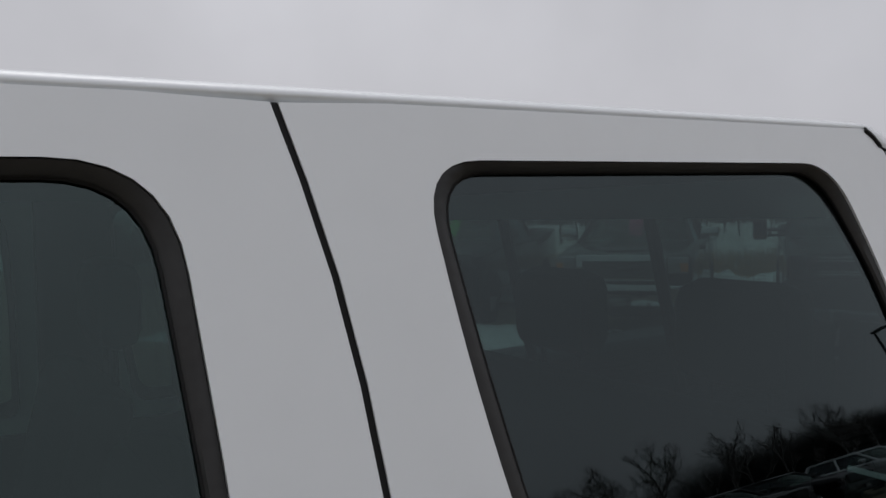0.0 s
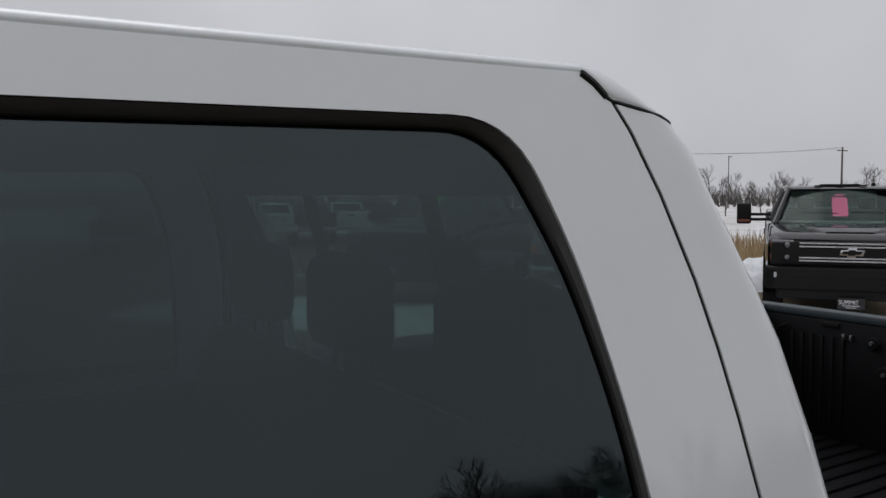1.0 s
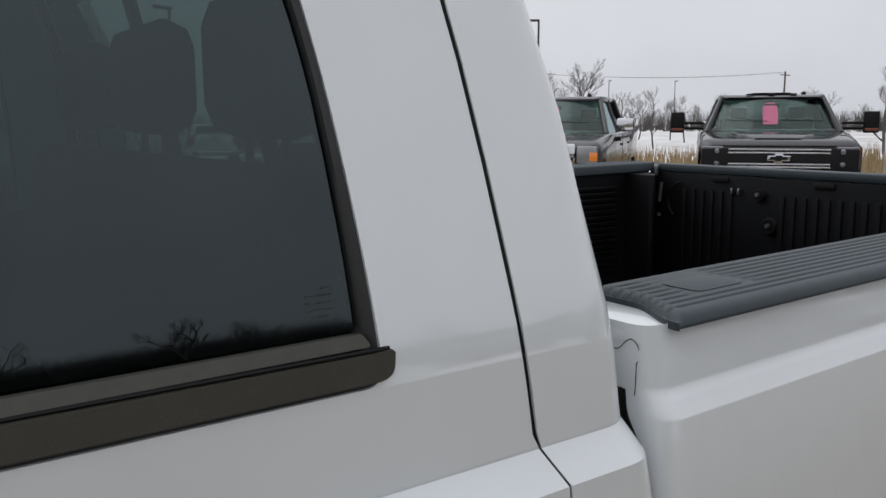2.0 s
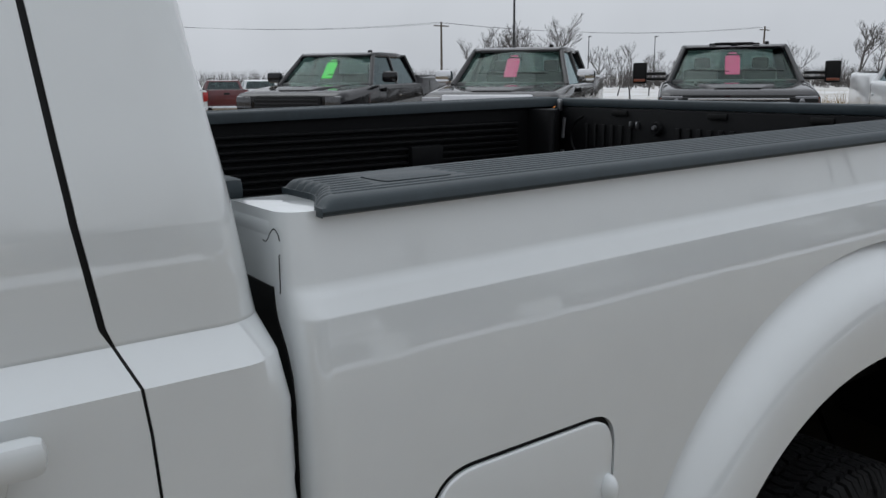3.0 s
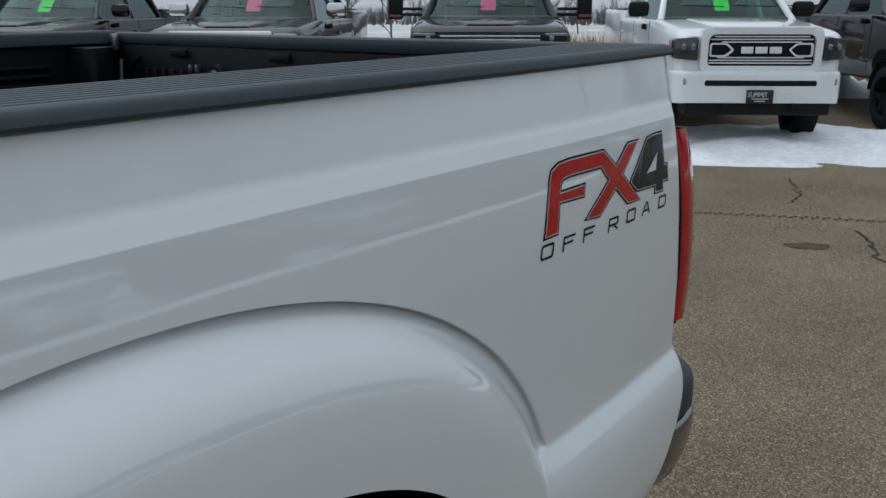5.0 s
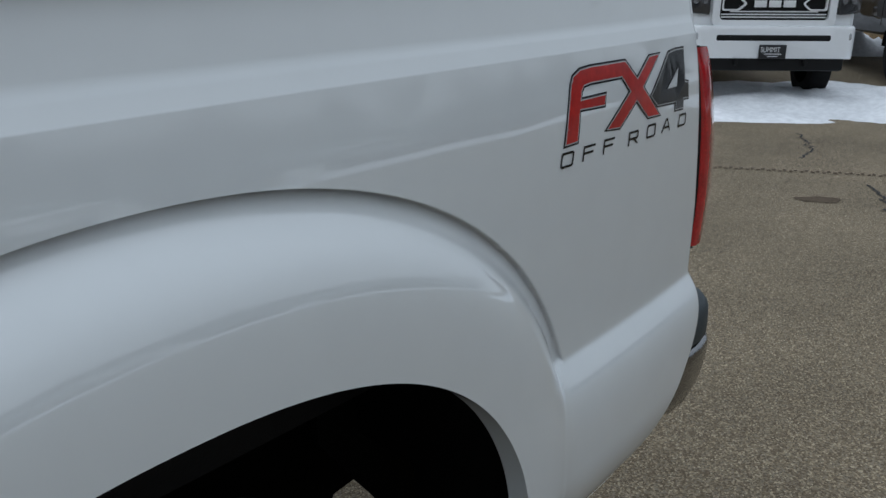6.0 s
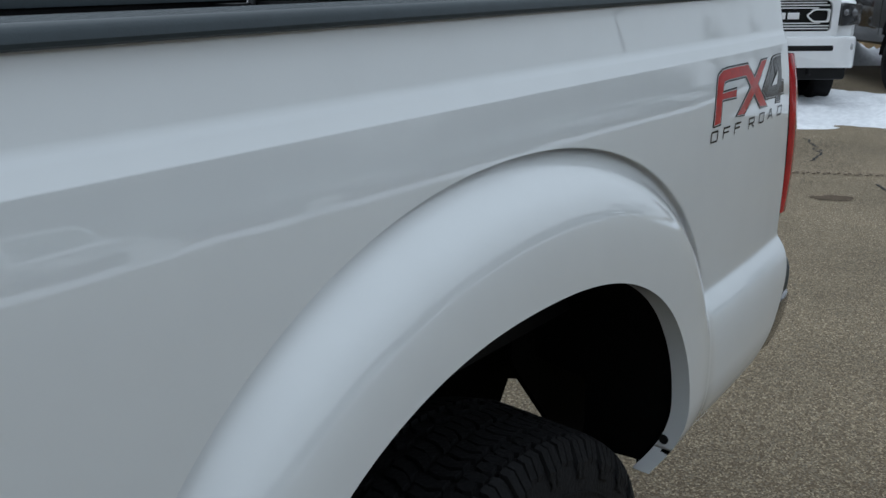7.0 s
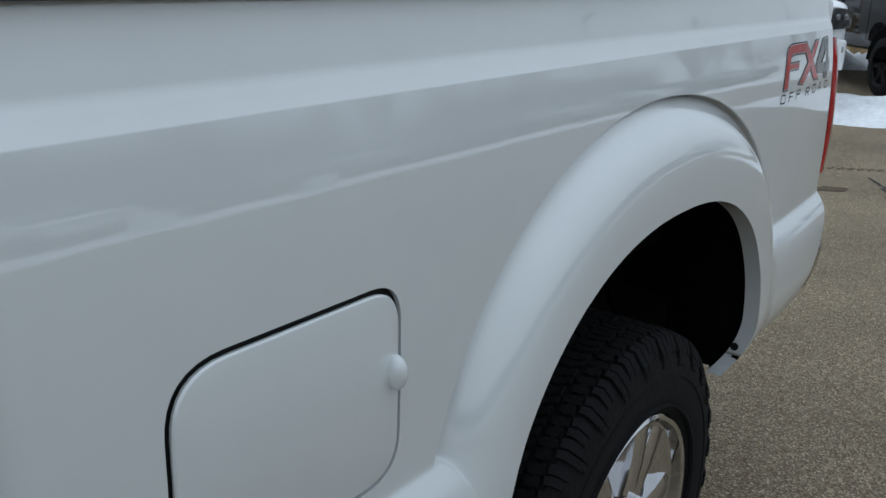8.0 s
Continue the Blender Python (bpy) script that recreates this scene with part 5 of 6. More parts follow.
def far_wheel(parent, x, y, flip, R, rimmat):
    w = new("wheel")
    w.parent = parent
    w.matrix_basis = Matrix.Translation((x, y, R)) @ (Matrix.Rotation(math.pi, 4, 'Z') if flip else Matrix.Identity(4))
    bm = bmesh.new()
    prof = [(0.04, R * 0.58), (0.0, R * 0.64), (0.0, R * 0.85), (0.03, R * 0.98), (0.06, R), (0.22, R), (0.25, R * 0.97), (0.26, R * 0.6)]
    n = 36
    rings = [[bm.verts.new((r * math.cos(2 * math.pi * k / n), yy, r * math.sin(2 * math.pi * k / n))) for yy, r in prof] for k in range(n)]
    for k in range(n):
        j = (k + 1) % n
        for i in range(len(prof) - 1):
            bm.faces.new((rings[k][i], rings[j][i], rings[j][i + 1], rings[k][i + 1]))
    part("tyre", bm, RUBBER, w, smooth=40)
    bm = bmesh.new()
    bmesh.ops.create_cone(bm, cap_ends=True, segments=28, radius1=R * 0.59, radius2=R * 0.59, depth=0.02, matrix=Matrix.Translation((0, 0.07, 0)) @ Matrix.Rotation(radians(90), 4, 'X'))
    for k in range(6):
        a = math.pi / 3 * k
        c = Vector((math.cos(a), 0, math.sin(a)))
        d = Vector((-math.sin(a), 0, math.cos(a)))
        vs = [bm.verts.new(p) for p in (c * 0.04 - d * 0.03 + Vector((0, 0.03, 0)), c * 0.04 + d * 0.03 + Vector((0, 0.03, 0)), c * R * 0.57 + d * 0.035 + Vector((0, 0.02, 0)), c * R * 0.57 - d * 0.035 + Vector((0, 0.02, 0)))]
        bm.faces.new(vs)
    part("rim", bm, rimmat, w, smooth=30)


def pickup_far(name, label, paint, m, style, tag=None, group="parked pickups in a row", tow=False, bumper_mat=None, rimmat=None, rear=False, lift=0.0, bumper_high=False):
    """A full-size crew cab pickup; nose towards -x, origin on the ground under the front bumper."""
    bumper_mat = bumper_mat or paint
    rimmat = rimmat or STEEL
    t = thing(name, label, "pickup truck", m, group)
    L = lift
    # lower body: nose, hood, door band and bed
    secs = [(0.10, 0.90, 0.62 + L, 1.12 + L, 0.10), (0.18, 0.97, 0.55 + L, 1.165 + L, 0.13), (0.40, 0.985, 0.52 + L, 1.195 + L, 0.16), (0.9, 1.0, 0.50 + L, 1.235 + L, 0.14), (1.45, 1.0, 0.50 + L, 1.27 + L, 0.10),
            (1.6, 1.0, 0.50 + L, 1.27 + L, 0.08), (4.05, 1.0, 0.50 + L, 1.29 + L, 0.08), (4.10, 1.0, 0.52 + L, 1.38 + L, 0.06), (5.75, 0.99, 0.56 + L, 1.40 + L, 0.06), (5.80, 0.97, 0.60 + L, 1.39 + L, 0.06)]
    v, f = loft(secs)
    mesh_part("body", v, f, paint, t, smooth=35)
    bulge = [(0.36, 0.30, 1.10 + L, 1.205 + L, 0.05), (0.55, 0.44, 1.10 + L, 1.245 + L, 0.06), (1.0, 0.52, 1.10 + L, 1.262 + L, 0.06), (1.46, 0.56, 1.10 + L, 1.282 + L, 0.05)]
    v, f = loft(bulge)
    mesh_part("hood_bulge", v, f, paint, t, smooth=50)
    bm = box((4.22, -0.82, 1.15 + L), (5.72, 0.82, 1.412 + L), 0.01)
    part("bed_opening", bm, LINER, t)
    # greenhouse
    zb, zt = 1.42 + L, 1.95 + L
    pts_b = {"a": (1.50, 0.88), "b": (2.75, 0.90), "c": (3.95, 0.88)}
    pts_t = {"a": (2.15, 0.68), "b": (2.80, 0.71), "c": (3.72, 0.69)}
    for s in (-1, 1):
        for k, r in (("a", 0.045), ("b", 0.045), ("c", 0.075)):
            bm = bmesh.new()
            add_rod(bm, (pts_b[k][0], s * (pts_b[k][1]), zb - 0.02), (pts_t[k][0], s * pts_t[k][1], zt), r, r * 0.9, 8)
            part("cab_pillar", bm, paint, t)
    v, f = loft([(2.02, 0.62, zt - 0.035, zt - 0.005, 0.012), (2.10, 0.71, zt - 0.045, zt + 0.02, 0.03), (2.4, 0.745, zt - 0.045, zt + 0.045, 0.045), (3.2, 0.75, zt - 0.045, zt + 0.05, 0.045), (3.70, 0.73, zt - 0.045, zt + 0.03, 0.04), (3.80, 0.66, zt - 0.04, zt + 0.0, 0.02)])
    roof = mesh_part("roof", v, f, paint, t, smooth=40)
    panes = {
        "windscreen": [(1.49, -0.85, zb), (1.49, 0.85, zb), (2.10, 0.67, zt - 0.02), (2.10, -0.67, zt - 0.02)],
        "back_window": [(3.98, 0.84, zb), (3.98, -0.84, zb), (3.77, -0.66, zt - 0.03), (3.77, 0.66, zt - 0.03)],
    }
    for s in (-1, 1):
        q1 = [(1.55, s * 0.90, zb), (2.73, s * 0.915, zb), (2.78, s * 0.72, zt - 0.03), (2.16, s * 0.70, zt - 0.03)]
        q2 = [(2.78, s * 0.915, zb), (3.88, s * 0.90, zb), (3.68, s * 0.70, zt - 0.03), (2.83, s * 0.72, zt - 0.03)]
        panes["front_side_window" + ("" if s < 0 else "_far")] = q1
        panes["rear_side_window" + ("" if s < 0 else "_far")] = q2
    for nm, q in panes.items():
        bm = bmesh.new()
        if nm == "windscreen":
            rows = []
            for i in range(4):
                a = i / 3
                row = []
                for j in range(9):
                    b = j / 8
                    p = Vector(q[0]).lerp(Vector(q[1]), b).lerp(Vector(q[3]).lerp(Vector(q[2]), b), a)
                    p.x += 0.14 * (2 * b - 1) ** 2 - 0.07
                    row.append(bm.verts.new(p))
                rows.append(row)
            for r0, r1 in zip(rows, rows[1:]):
                for j in range(8):
                    bm.faces.new((r0[j], r0[j + 1], r1[j + 1], r1[j]))
        else:
            bm.faces.new([bm.verts.new(p) for p in q])
        pane = part("windscreen" if nm == "windscreen" else "window", bm, CLEARGLASS if nm == "windscreen" else TINT, t, smooth=60 if nm == "windscreen" else 0)
        pane.visible_shadow = False
    # cab inside
    bm = box((1.55, -0.86, 1.0 + L), (3.95, 0.86, 1.18 + L))
    part("cab_floor", bm, SEATGREY, t)
    bm = box((1.52, -0.84, 1.15 + L), (1.92, 0.84, 1.30 + L), 0.04)
    part("dashboard", bm, SEATGREY, t)
    for s in (-1, 1):
        bm = box((2.72, s * 0.42 - 0.24, 1.1 + L), (2.90, s * 0.42 + 0.24, 1.62 + L), 0.06)
        add_box(bm, (2.80, s * 0.42 - 0.12, 1.62 + L), (2.90, s * 0.42 + 0.12, 1.80 + L), 0.04)
        part("front_seat", bm, SEATGREY, t)
    bm = box((3.7, -0.7, 1.1 + L), (3.8, 0.7, 1.62 + L), 0.05)
    part("rear_seat", bm, SEATGREY, t)
    bm = bmesh.new()
    add_box(bm, (1.97, -0.11, 1.78 + L), (1.99, 0.11, 1.84 + L), 0.01)
    part("rear_view_mirror", bm, SEAL, t)
    if tag is not None:
        bm = prism(rounded([(-0.10, 1.53 + L), (0.10, 1.53 + L), (0.10, 1.79 + L), (0.05, 1.86 + L), (-0.05, 1.86 + L), (-0.10, 1.79 + L)], 0.02, 3), 0, 0.003, lambda u, w, d: (1.655 + (w - 1.53 - L) * 1.1 + d, u + 0.02, w))
        part("price_tag", bm, tag, t, "bright hang tag behind the windscreen")
    for s in (-1, 1):
        bm = bmesh.new()
        add_rod(bm, (1.42 + 0.02, s * 0.35 - 0.28, zb - 0.012), (1.47, s * 0.35 + 0.25, zb + 0.004), 0.006, sides=5)
        part("wiper", bm, SEAL, t)
    # door lines and handles
    for s in (-1, 1):
        for x in (1.62, 2.76, 3.92):
            part("door_gap", box((x, s * 1.0 - 0.003, 0.62 + L), (x + 0.008, s * 1.0 + 0.003, 1.25 + L)), SEAL, t)
        for x in (2.55, 3.68):
            bm = box((x, s * 1.012 - 0.012, 1.08 + L), (x + 0.16, s * 1.012 + 0.012, 1.115 + L), 0.008)
            part("door_handle", bm, paint, t)
    # mirrors
    for s in (-1, 1):
        if tow:
            bm = box((1.78, s * 1.30 - 0.10, 1.40 + L), (1.90, s * 1.30 + 0.10, 1.72 + L), 0.025)
            mir = part("tow_mirror", bm, SEAL, t, "tall black towing mirror")
            bm = bmesh.new()
            for z in (1.47, 1.55):
                add_rod(bm, (1.84, s * 0.93, z + L), (1.84, s * 1.24, z + L), 0.022)
            part("mirror_arm", bm, SEAL, mir)
            bm = box((1.772, s * 1.30 - 0.085, 1.43 + L), (1.779, s * 1.30 + 0.085, 1.47 + L), 0.002)
            part("mirror_lamp", bm, DARKAMBER, mir)
        else:
            bm = box((1.76, s * 1.12 - 0.14, 1.30 + L), (1.90, s * 1.12 + 0.14, 1.47 + L), 0.05)
            mir = part("side_mirror", bm, CHROME if style == "chromebar" else paint if paint is not WHITE2 else SEAL, t)
            bm = bmesh.new()
            add_rod(bm, (1.84, s * 0.93, 1.31 + L), (1.84, s * 1.06, 1.34 + L), 0.035)
            part("mirror_arm", bm, SEAL, mir)
    # nose
    grille = new("grille")
    grille.parent = t
    if style == "bars":          # black nose with bright double bars and a cross badge
        bm = box((0.045, -0.93, 0.80 + L), (0.14, 0.93, 1.10 + L), 0.03)
        part("grille_panel", bm, SEAL, grille)
        for z in (1.075, 1.035, 0.90, 0.865):
            bm = box((0.03, -0.60, z - 0.009 + L), (0.05, 0.60, z + 0.009 + L), 0.004)
            part("grille_bar", bm, CHROME, grille)
        cross = [(-0.13, -0.03), (-0.045, -0.03), (-0.045, -0.055), (0.055, -0.055), (0.055, -0.03), (0.14, -0.03), (0.125, 0.03), (0.045, 0.03), (0.045, 0.055), (-0.055, 0.055), (-0.055, 0.03), (-0.145, 0.03)]
        bm = prism(cross, 0.012, 0.03, lambda u, w, d: (d, u, 0.97 + w * 1.1 + L), 0.003)
        badge = part("badge", bm, CHROME, grille, "chrome badge with dark centre")
        bm = prism([(u * 0.78, w * 0.55) for u, w in cross], 0.009, 0.013, lambda u, w, d: (d, u, 0.97 + w * 1.1 + L))
        part("badge_centre", bm, SEAL, badge)
        for s in (-1, 1):
            for k, z in enumerate((1.05, 0.90)):
                bm = box((0.05, s * 0.79 - 0.135, z - 0.06 + L), (0.15, s * 0.79 + 0.135, z + 0.06 + L), 0.02)
                hl = part("headlamp", bm, LAMPGREY, t, "clear headlamp")
                bm = bmesh.new()
                bmesh.ops.create_uvsphere(bm, u_segments=16, v_segments=10, radius=0.036, matrix=Matrix.Translation((0.052, s * 0.74, z + L)))
                part("lamp_bulb", bm, LAMPGREY, hl)
                bm = box((0.075, s * 0.905 - 0.035, z - 0.045 + L), (0.13, s * 0.905 + 0.035, z + 0.045 + L), 0.01)
                part("turn_signal", bm, DARKAMBER, hl)
    elif style == "shell":       # big framed grille with thin bars
        bm = bmesh.new()
        out = rounded([(-0.70, 0.775), (0.70, 0.775), (0.71, 1.215), (-0.71, 1.215)], [0.07, 0.07, 0.12, 0.12], 6)
        inn = rounded([(-0.62, 0.84), (0.62, 0.84), (0.62, 1.14), (-0.62, 1.14)], [0.05, 0.05, 0.09, 0.09], 6)
        rings = [[bm.verts.new((x, u, z + L)) for u, z in o] for x, o in ((0.14, out), (0.03, out), (0.02, [(a[0] * 0.97, 0.98 + (a[1] - 0.98) * 0.96) for a in out]), (0.025, inn), (0.10, inn))]
        for a, b in zip(rings, rings[1:]):
            for k in range(len(a)):
                j = (k + 1) % len(a)
                bm.faces.new((a[k], a[j], b[j], b[k]))
        part("grille_shell", bm, paint, grille)
        bm = box((0.07, -0.66, 0.82 + L), (0.09, 0.66, 1.16 + L))
        part("grille_back", bm, SEAL, grille)
        for z, w in ((1.118, 0.55), (1.092, 0.59), (1.066, 0.46), (0.918, 0.50), (0.892, 0.60), (0.866, 0.60)):
            bm = box((0.045, -w, z - 0.006 + L), (0.06, w, z + 0.006 + L), 0.003)
            part("grille_bar", bm, INKWHITE, grille)
        for s in (-1, 1):
            hexa = rounded([(0.31, 0.992), (0.40, 0.925), (0.60, 0.925), (0.60, 1.058), (0.40, 1.058)], 0.025, 3)
            bm = bmesh.new()
            o = [(s * u, z) for u, z in hexa]
            i = [(s * (0.48 + (u - 0.48) * 0.84), 0.992 + (z - 0.992) * 0.76) for u, z in hexa]
            ra = [bm.verts.new((0.038, u, z + L)) for u, z in o]
            rb = [bm.verts.new((0.036, u, z + L)) for u, z in i]
            rc = [bm.verts.new((0.07, u, z + L)) for u, z in i]
            for a, b in ((ra, rb), (rb, rc)):
                for k in range(len(a)):
                    j = (k + 1) % len(a)
                    bm.faces.new((a[k], a[j], b[j], b[k]))
            part("grille_nostril", bm, INKWHITE, grille)
        # plain bars where the maker's word stands
        x0 = -0.235
        for k in range(3):
            bm = box((0.034, x0 + k * 0.165, 0.958 + L), (0.046, x0 + k * 0.165 + 0.140, 1.022 + L), 0.006)
            part("badge_bar", bm, INKWHITE, grille)
        for s in (-1, 1):
            bm = prism(rounded([(s * 0.728, 0.885), (s * 1.0, 0.905), (s * 1.008, 1.095), (s * 0.735, 1.115)], 0.03, 3), 0.035, 0.30, lambda u, w, d: (d + 0.9 * max(0, abs(u) - 0.86) ** 1.5 + 0.08 * max(0, abs(u) - 0.72), u, w + L), 0.01)
            hl = part("headlamp", bm, LAMPDARK, t, "clear headlamp with dark surround")
            for dy in (0.79, 0.895):
                bm = bmesh.new()
                bmesh.ops.create_uvsphere(bm, u_segments=14, v_segments=8, radius=0.034, matrix=Matrix.Translation((0.045 + 0.08 * (dy - 0.72), s * dy, 1.02 + L)))
                part("lamp_bulb", bm, LAMPGREY, hl)
    elif style == "chromebar":   # chrome framed mesh grille
        bm = box((0.04, -0.64, 0.82 + L), (0.14, 0.64, 1.16 + L), 0.03)
        part("grille_frame", bm, CHROME, grille)
        bm = box((0.03, -0.54, 0.87 + L), (0.042, 0.54, 1.08 + L), 0.004)
        part("grille_mesh", bm, SEAL, grille)
        for k in range(7):
            bm = box((0.024, -0.52, 0.885 + 0.028 * k + L), (0.031, 0.52, 0.893 + 0.028 * k + L))
            part("grille_bar", bm, STEEL, grille)
        for s in (-1, 1):
            bm = box((0.06, s * 0.79 - 0.14, 0.93 + L), (0.2, s * 0.79 + 0.14, 1.13 + L), 0.02)
            hl = part("headlamp", bm, STEEL, t, "clear headlamp")
            bm = box((0.055, s * 0.88 - 0.055, 0.95 + L), (0.10, s * 0.88 + 0.055, 1.06 + L), 0.01)
            part("turn_signal", bm, AMBER, hl)
    else:                        # dark
        bm = box((0.05, -0.60, 0.80 + L), (0.14, 0.60, 1.13 + L), 0.05)
        part("grille_panel", bm, SEAL, grille)
        for k in range(5):
            bm = box((0.04, -0.56, 0.84 + 0.055 * k + L), (0.055, 0.56, 0.865 + 0.055 * k + L), 0.006)
            part("grille_bar", bm, paint, grille)
        for s in (-1, 1):
            bm = box((0.08, s * 0.79 - 0.14, 0.95 + L), (0.24, s * 0.79 + 0.14, 1.12 + L), 0.03)
            part("headlamp", bm, LAMPDARK, t, "clear headlamp")
    # bumper, plate, fog lamps
    fb = new("front_bumper")
    fb.parent = t
    low = 0.04 if style == "shell" else 0.0
    v, f = loft([(-0.045, 0.70, 0.55 - low + L, 0.765 + L, 0.04), (-0.03, 0.86, 0.525 - low + L, 0.785 + L, 0.05), (0.04, 0.95, 0.515 - low + L, 0.79 + L, 0.05), (0.16, 0.995, 0.51 - low + L, 0.79 + L, 0.05), (0.34, 1.0, 0.51 - low + L, 0.79 + L, 0.05)])
    mesh_part("bumper_bar", v, f, bumper_mat, fb, smooth=40)
    bm = box((-0.05, -0.66, 0.648 - 0.2 * low + L), (0.0, 0.66, 0.722 - 0.2 * low + L), 0.022)
    part("bumper_slot", bm, SEAL, fb)
    bm = box((0.0, -0.86, 0.405 - low + L), (0.3, 0.86, 0.53 - low + L), 0.03)
    part("air_dam", bm, SEAL, fb)
    for s in (-1, 1):
        bm = box((-0.03, s * 0.84 - 0.055, 0.655 + L), (0.04, s * 0.84 + 0.055, 0.725 + L), 0.015)
        part("fog_lamp", bm, CLEAR, fb, "round clear fog lamp")
        bm = box((-0.06, s * 0.40 - 0.02, 0.50 - 2 * low + L), (0.02, s * 0.40 + 0.02, 0.56 - 2 * low + L), 0.008)
        part("tow_hook", bm, SEAL, fb)
    hang = 0.085 if style == "shell" else 0.26 if style == "bars" else 0.06
    bm = box((-0.075, -0.155, 0.57 - hang + L), (-0.05, 0.155, 0.70 - hang + L), 0.006)
    plate = part("dealer_plate", bm, PLATEM, fb, "black dealer plate with white lettering")
    small_text("SUMMIT", 0.082, INKWHITE, "plate_word", plate, lambda a, b, c: Vector((-0.0765, 0.142 - a * 0.77, 0.63 - hang + b * 0.85 + L)))
    for k, w in enumerate((0.10, 0.06)):
        bm = box((-0.077, -w, 0.61 - hang - 0.022 * k + L), (-0.0755, w, 0.617 - hang - 0.022 * k + L))
        part("plate_bar", bm, INKWHITE, plate)
    # wheel openings as solid near-black blocks, shade in their colour, and wheels
    R = 0.41 + L * 0.3
    for x in (1.0, 4.85):
        for s in (-1, 1):
            bm = bmesh.new()
            ring = []
            for k in range(25):
                a = math.pi * k / 24
                ring.append((x + 0.49 * math.cos(a), R + 0.06 + 0.46 * math.sin(a)))
            ring += [(x - 0.49, 0.47 + L), (x + 0.49, 0.47 + L)]
            part("wheel_arch", prism(ring, s * 0.80, s * 1.006, lambda u, w, d: (u, d, w)), DARK, t)
            bm.free()
            far_wheel(t, x, s * 1.02, s > 0, R, rimmat)
    # rear
    for s in (-1, 1):
        bm = box((5.72, s * 0.90 - 0.085, 0.98 + L), (5.83, s * 0.90 + 0.085, 1.33 + L), 0.02)
        tl = part("tail_lamp", bm, REDLENS, t, "red tail lamp")
    bm = box((5.79, -0.79, 0.80 + L), (5.825, 0.79, 1.38 + L), 0.015)
    tg = part("tailgate", bm, paint, t)
    bm = box((5.82, -0.13, 1.20 + L), (5.84, 0.13, 1.28 + L), 0.01)
    part("tailgate_handle", bm, SEAL, tg)
    bm = box((5.72, -0.98, 0.56 + L), (5.95, 0.98, 0.76 + L), 0.03)
    part("rear_bumper", bm, CHROME, t)
    if style in ("bars",):
        for y in (-0.3, 0, 0.3):
            bm = box((2.12, y - 0.045, zt + 0.03), (2.2, y + 0.045, zt + 0.055), 0.01)
            part("roof_marker", bm, SEAL, roof)
        bm = box((2.2, -0.27, zt + 0.035), (2.3, 0.27, zt + 0.07), 0.015)
        part("light_bar", bm, SEAL, roof)
    bm = bmesh.new()
    add_box(bm, (2.5, -0.50, zt + 0.03), (2.62, -0.44, zt + 0.09), 0.02)
    part("antenna_fin", bm, SEAL, roof)
    # the lower body and nose are tall on these trucks
    fixed = ("wheel", "tyre", "rim", "roof", "cab_pillar", "windscreen", "window", "tow_mirror", "mirror_arm", "mirror_lamp", "price_tag", "rear_view_mirror", "antenna_fin", "roof_marker", "light_bar", "wheel_arch", "front_seat", "rear_seat")
    for o in t.children_recursive:
        if o.type == 'MESH' and o.name.split(".")[0] not in fixed:
            for v in o.data.vertices:
                v.co.z = L + (v.co.z - L) * (1.12 if v.co.z - L > 0.5 else 1.06 + 0.06 * (v.co.z - L) / 0.5)
    return t


FACE = math.degrees(math.atan2(-0.6, -0.8)) - 180   # noses point along (-0.8, -0.6)


def stand(x, y, turn=0.0, z=0.0):
    return pose(x, y, z, 0, 0, FACE + turn)


# ---- ground ----
def ground_z(x, y):
    """The lot falls gently towards the far side."""
    t = min(1.0, max(0.0, (y - 11.0) / 20.0))
    return -0.5 * t * t * (3 - 2 * t)


def sheet(name, xs, ys, material, dz, keep=lambda x, y: True):
    verts, faces, ids = [], [], {}
    for j, y in enumerate(ys):
        for i, x in enumerate(xs):
            ids[i, j] = len(verts)
            verts.append((x, y, ground_z(x, y) + dz))
    for j in range(len(ys) - 1):
        for i in range(len(xs) - 1):
            if keep((xs[i] + xs[i + 1]) / 2, (ys[j] + ys[j + 1]) / 2):
                faces.append((ids[i, j], ids[i + 1, j], ids[i + 1, j + 1], ids[i, j + 1]))
    return mesh_part(name, verts, faces, material, smooth=60)


gx = [-900, -400, -200, -100, -60, -30, -15] + list(range(-8, 41, 4)) + [60, 100, 200, 400, 900]
gy = [-900, -400, -200, -100, -60, -30, -15] + list(range(-8, 61, 2)) + [80, 120, 200, 400, 900]
tagged(sheet("ground", gx, gy, FIELD, -0.012), "snow-dusted field with dead grass", "ground", kind="structure")
tagged(sheet("parking_lot", list(range(-40, 33, 2)), list(range(-26, 47, 1)), ASPHALT, 0.0, lambda x, y: 0.8 * x + 0.6 * y < 17 or y > 14 + 0.8 * x),
       "worn grey-brown asphalt of a car lot", "pavement", kind="structure")

ROW_O, ROW_D, ROW_N = Vector((9.15, 2.0)), Vector((0.58, -0.815)), Vector((0.815, 0.58))


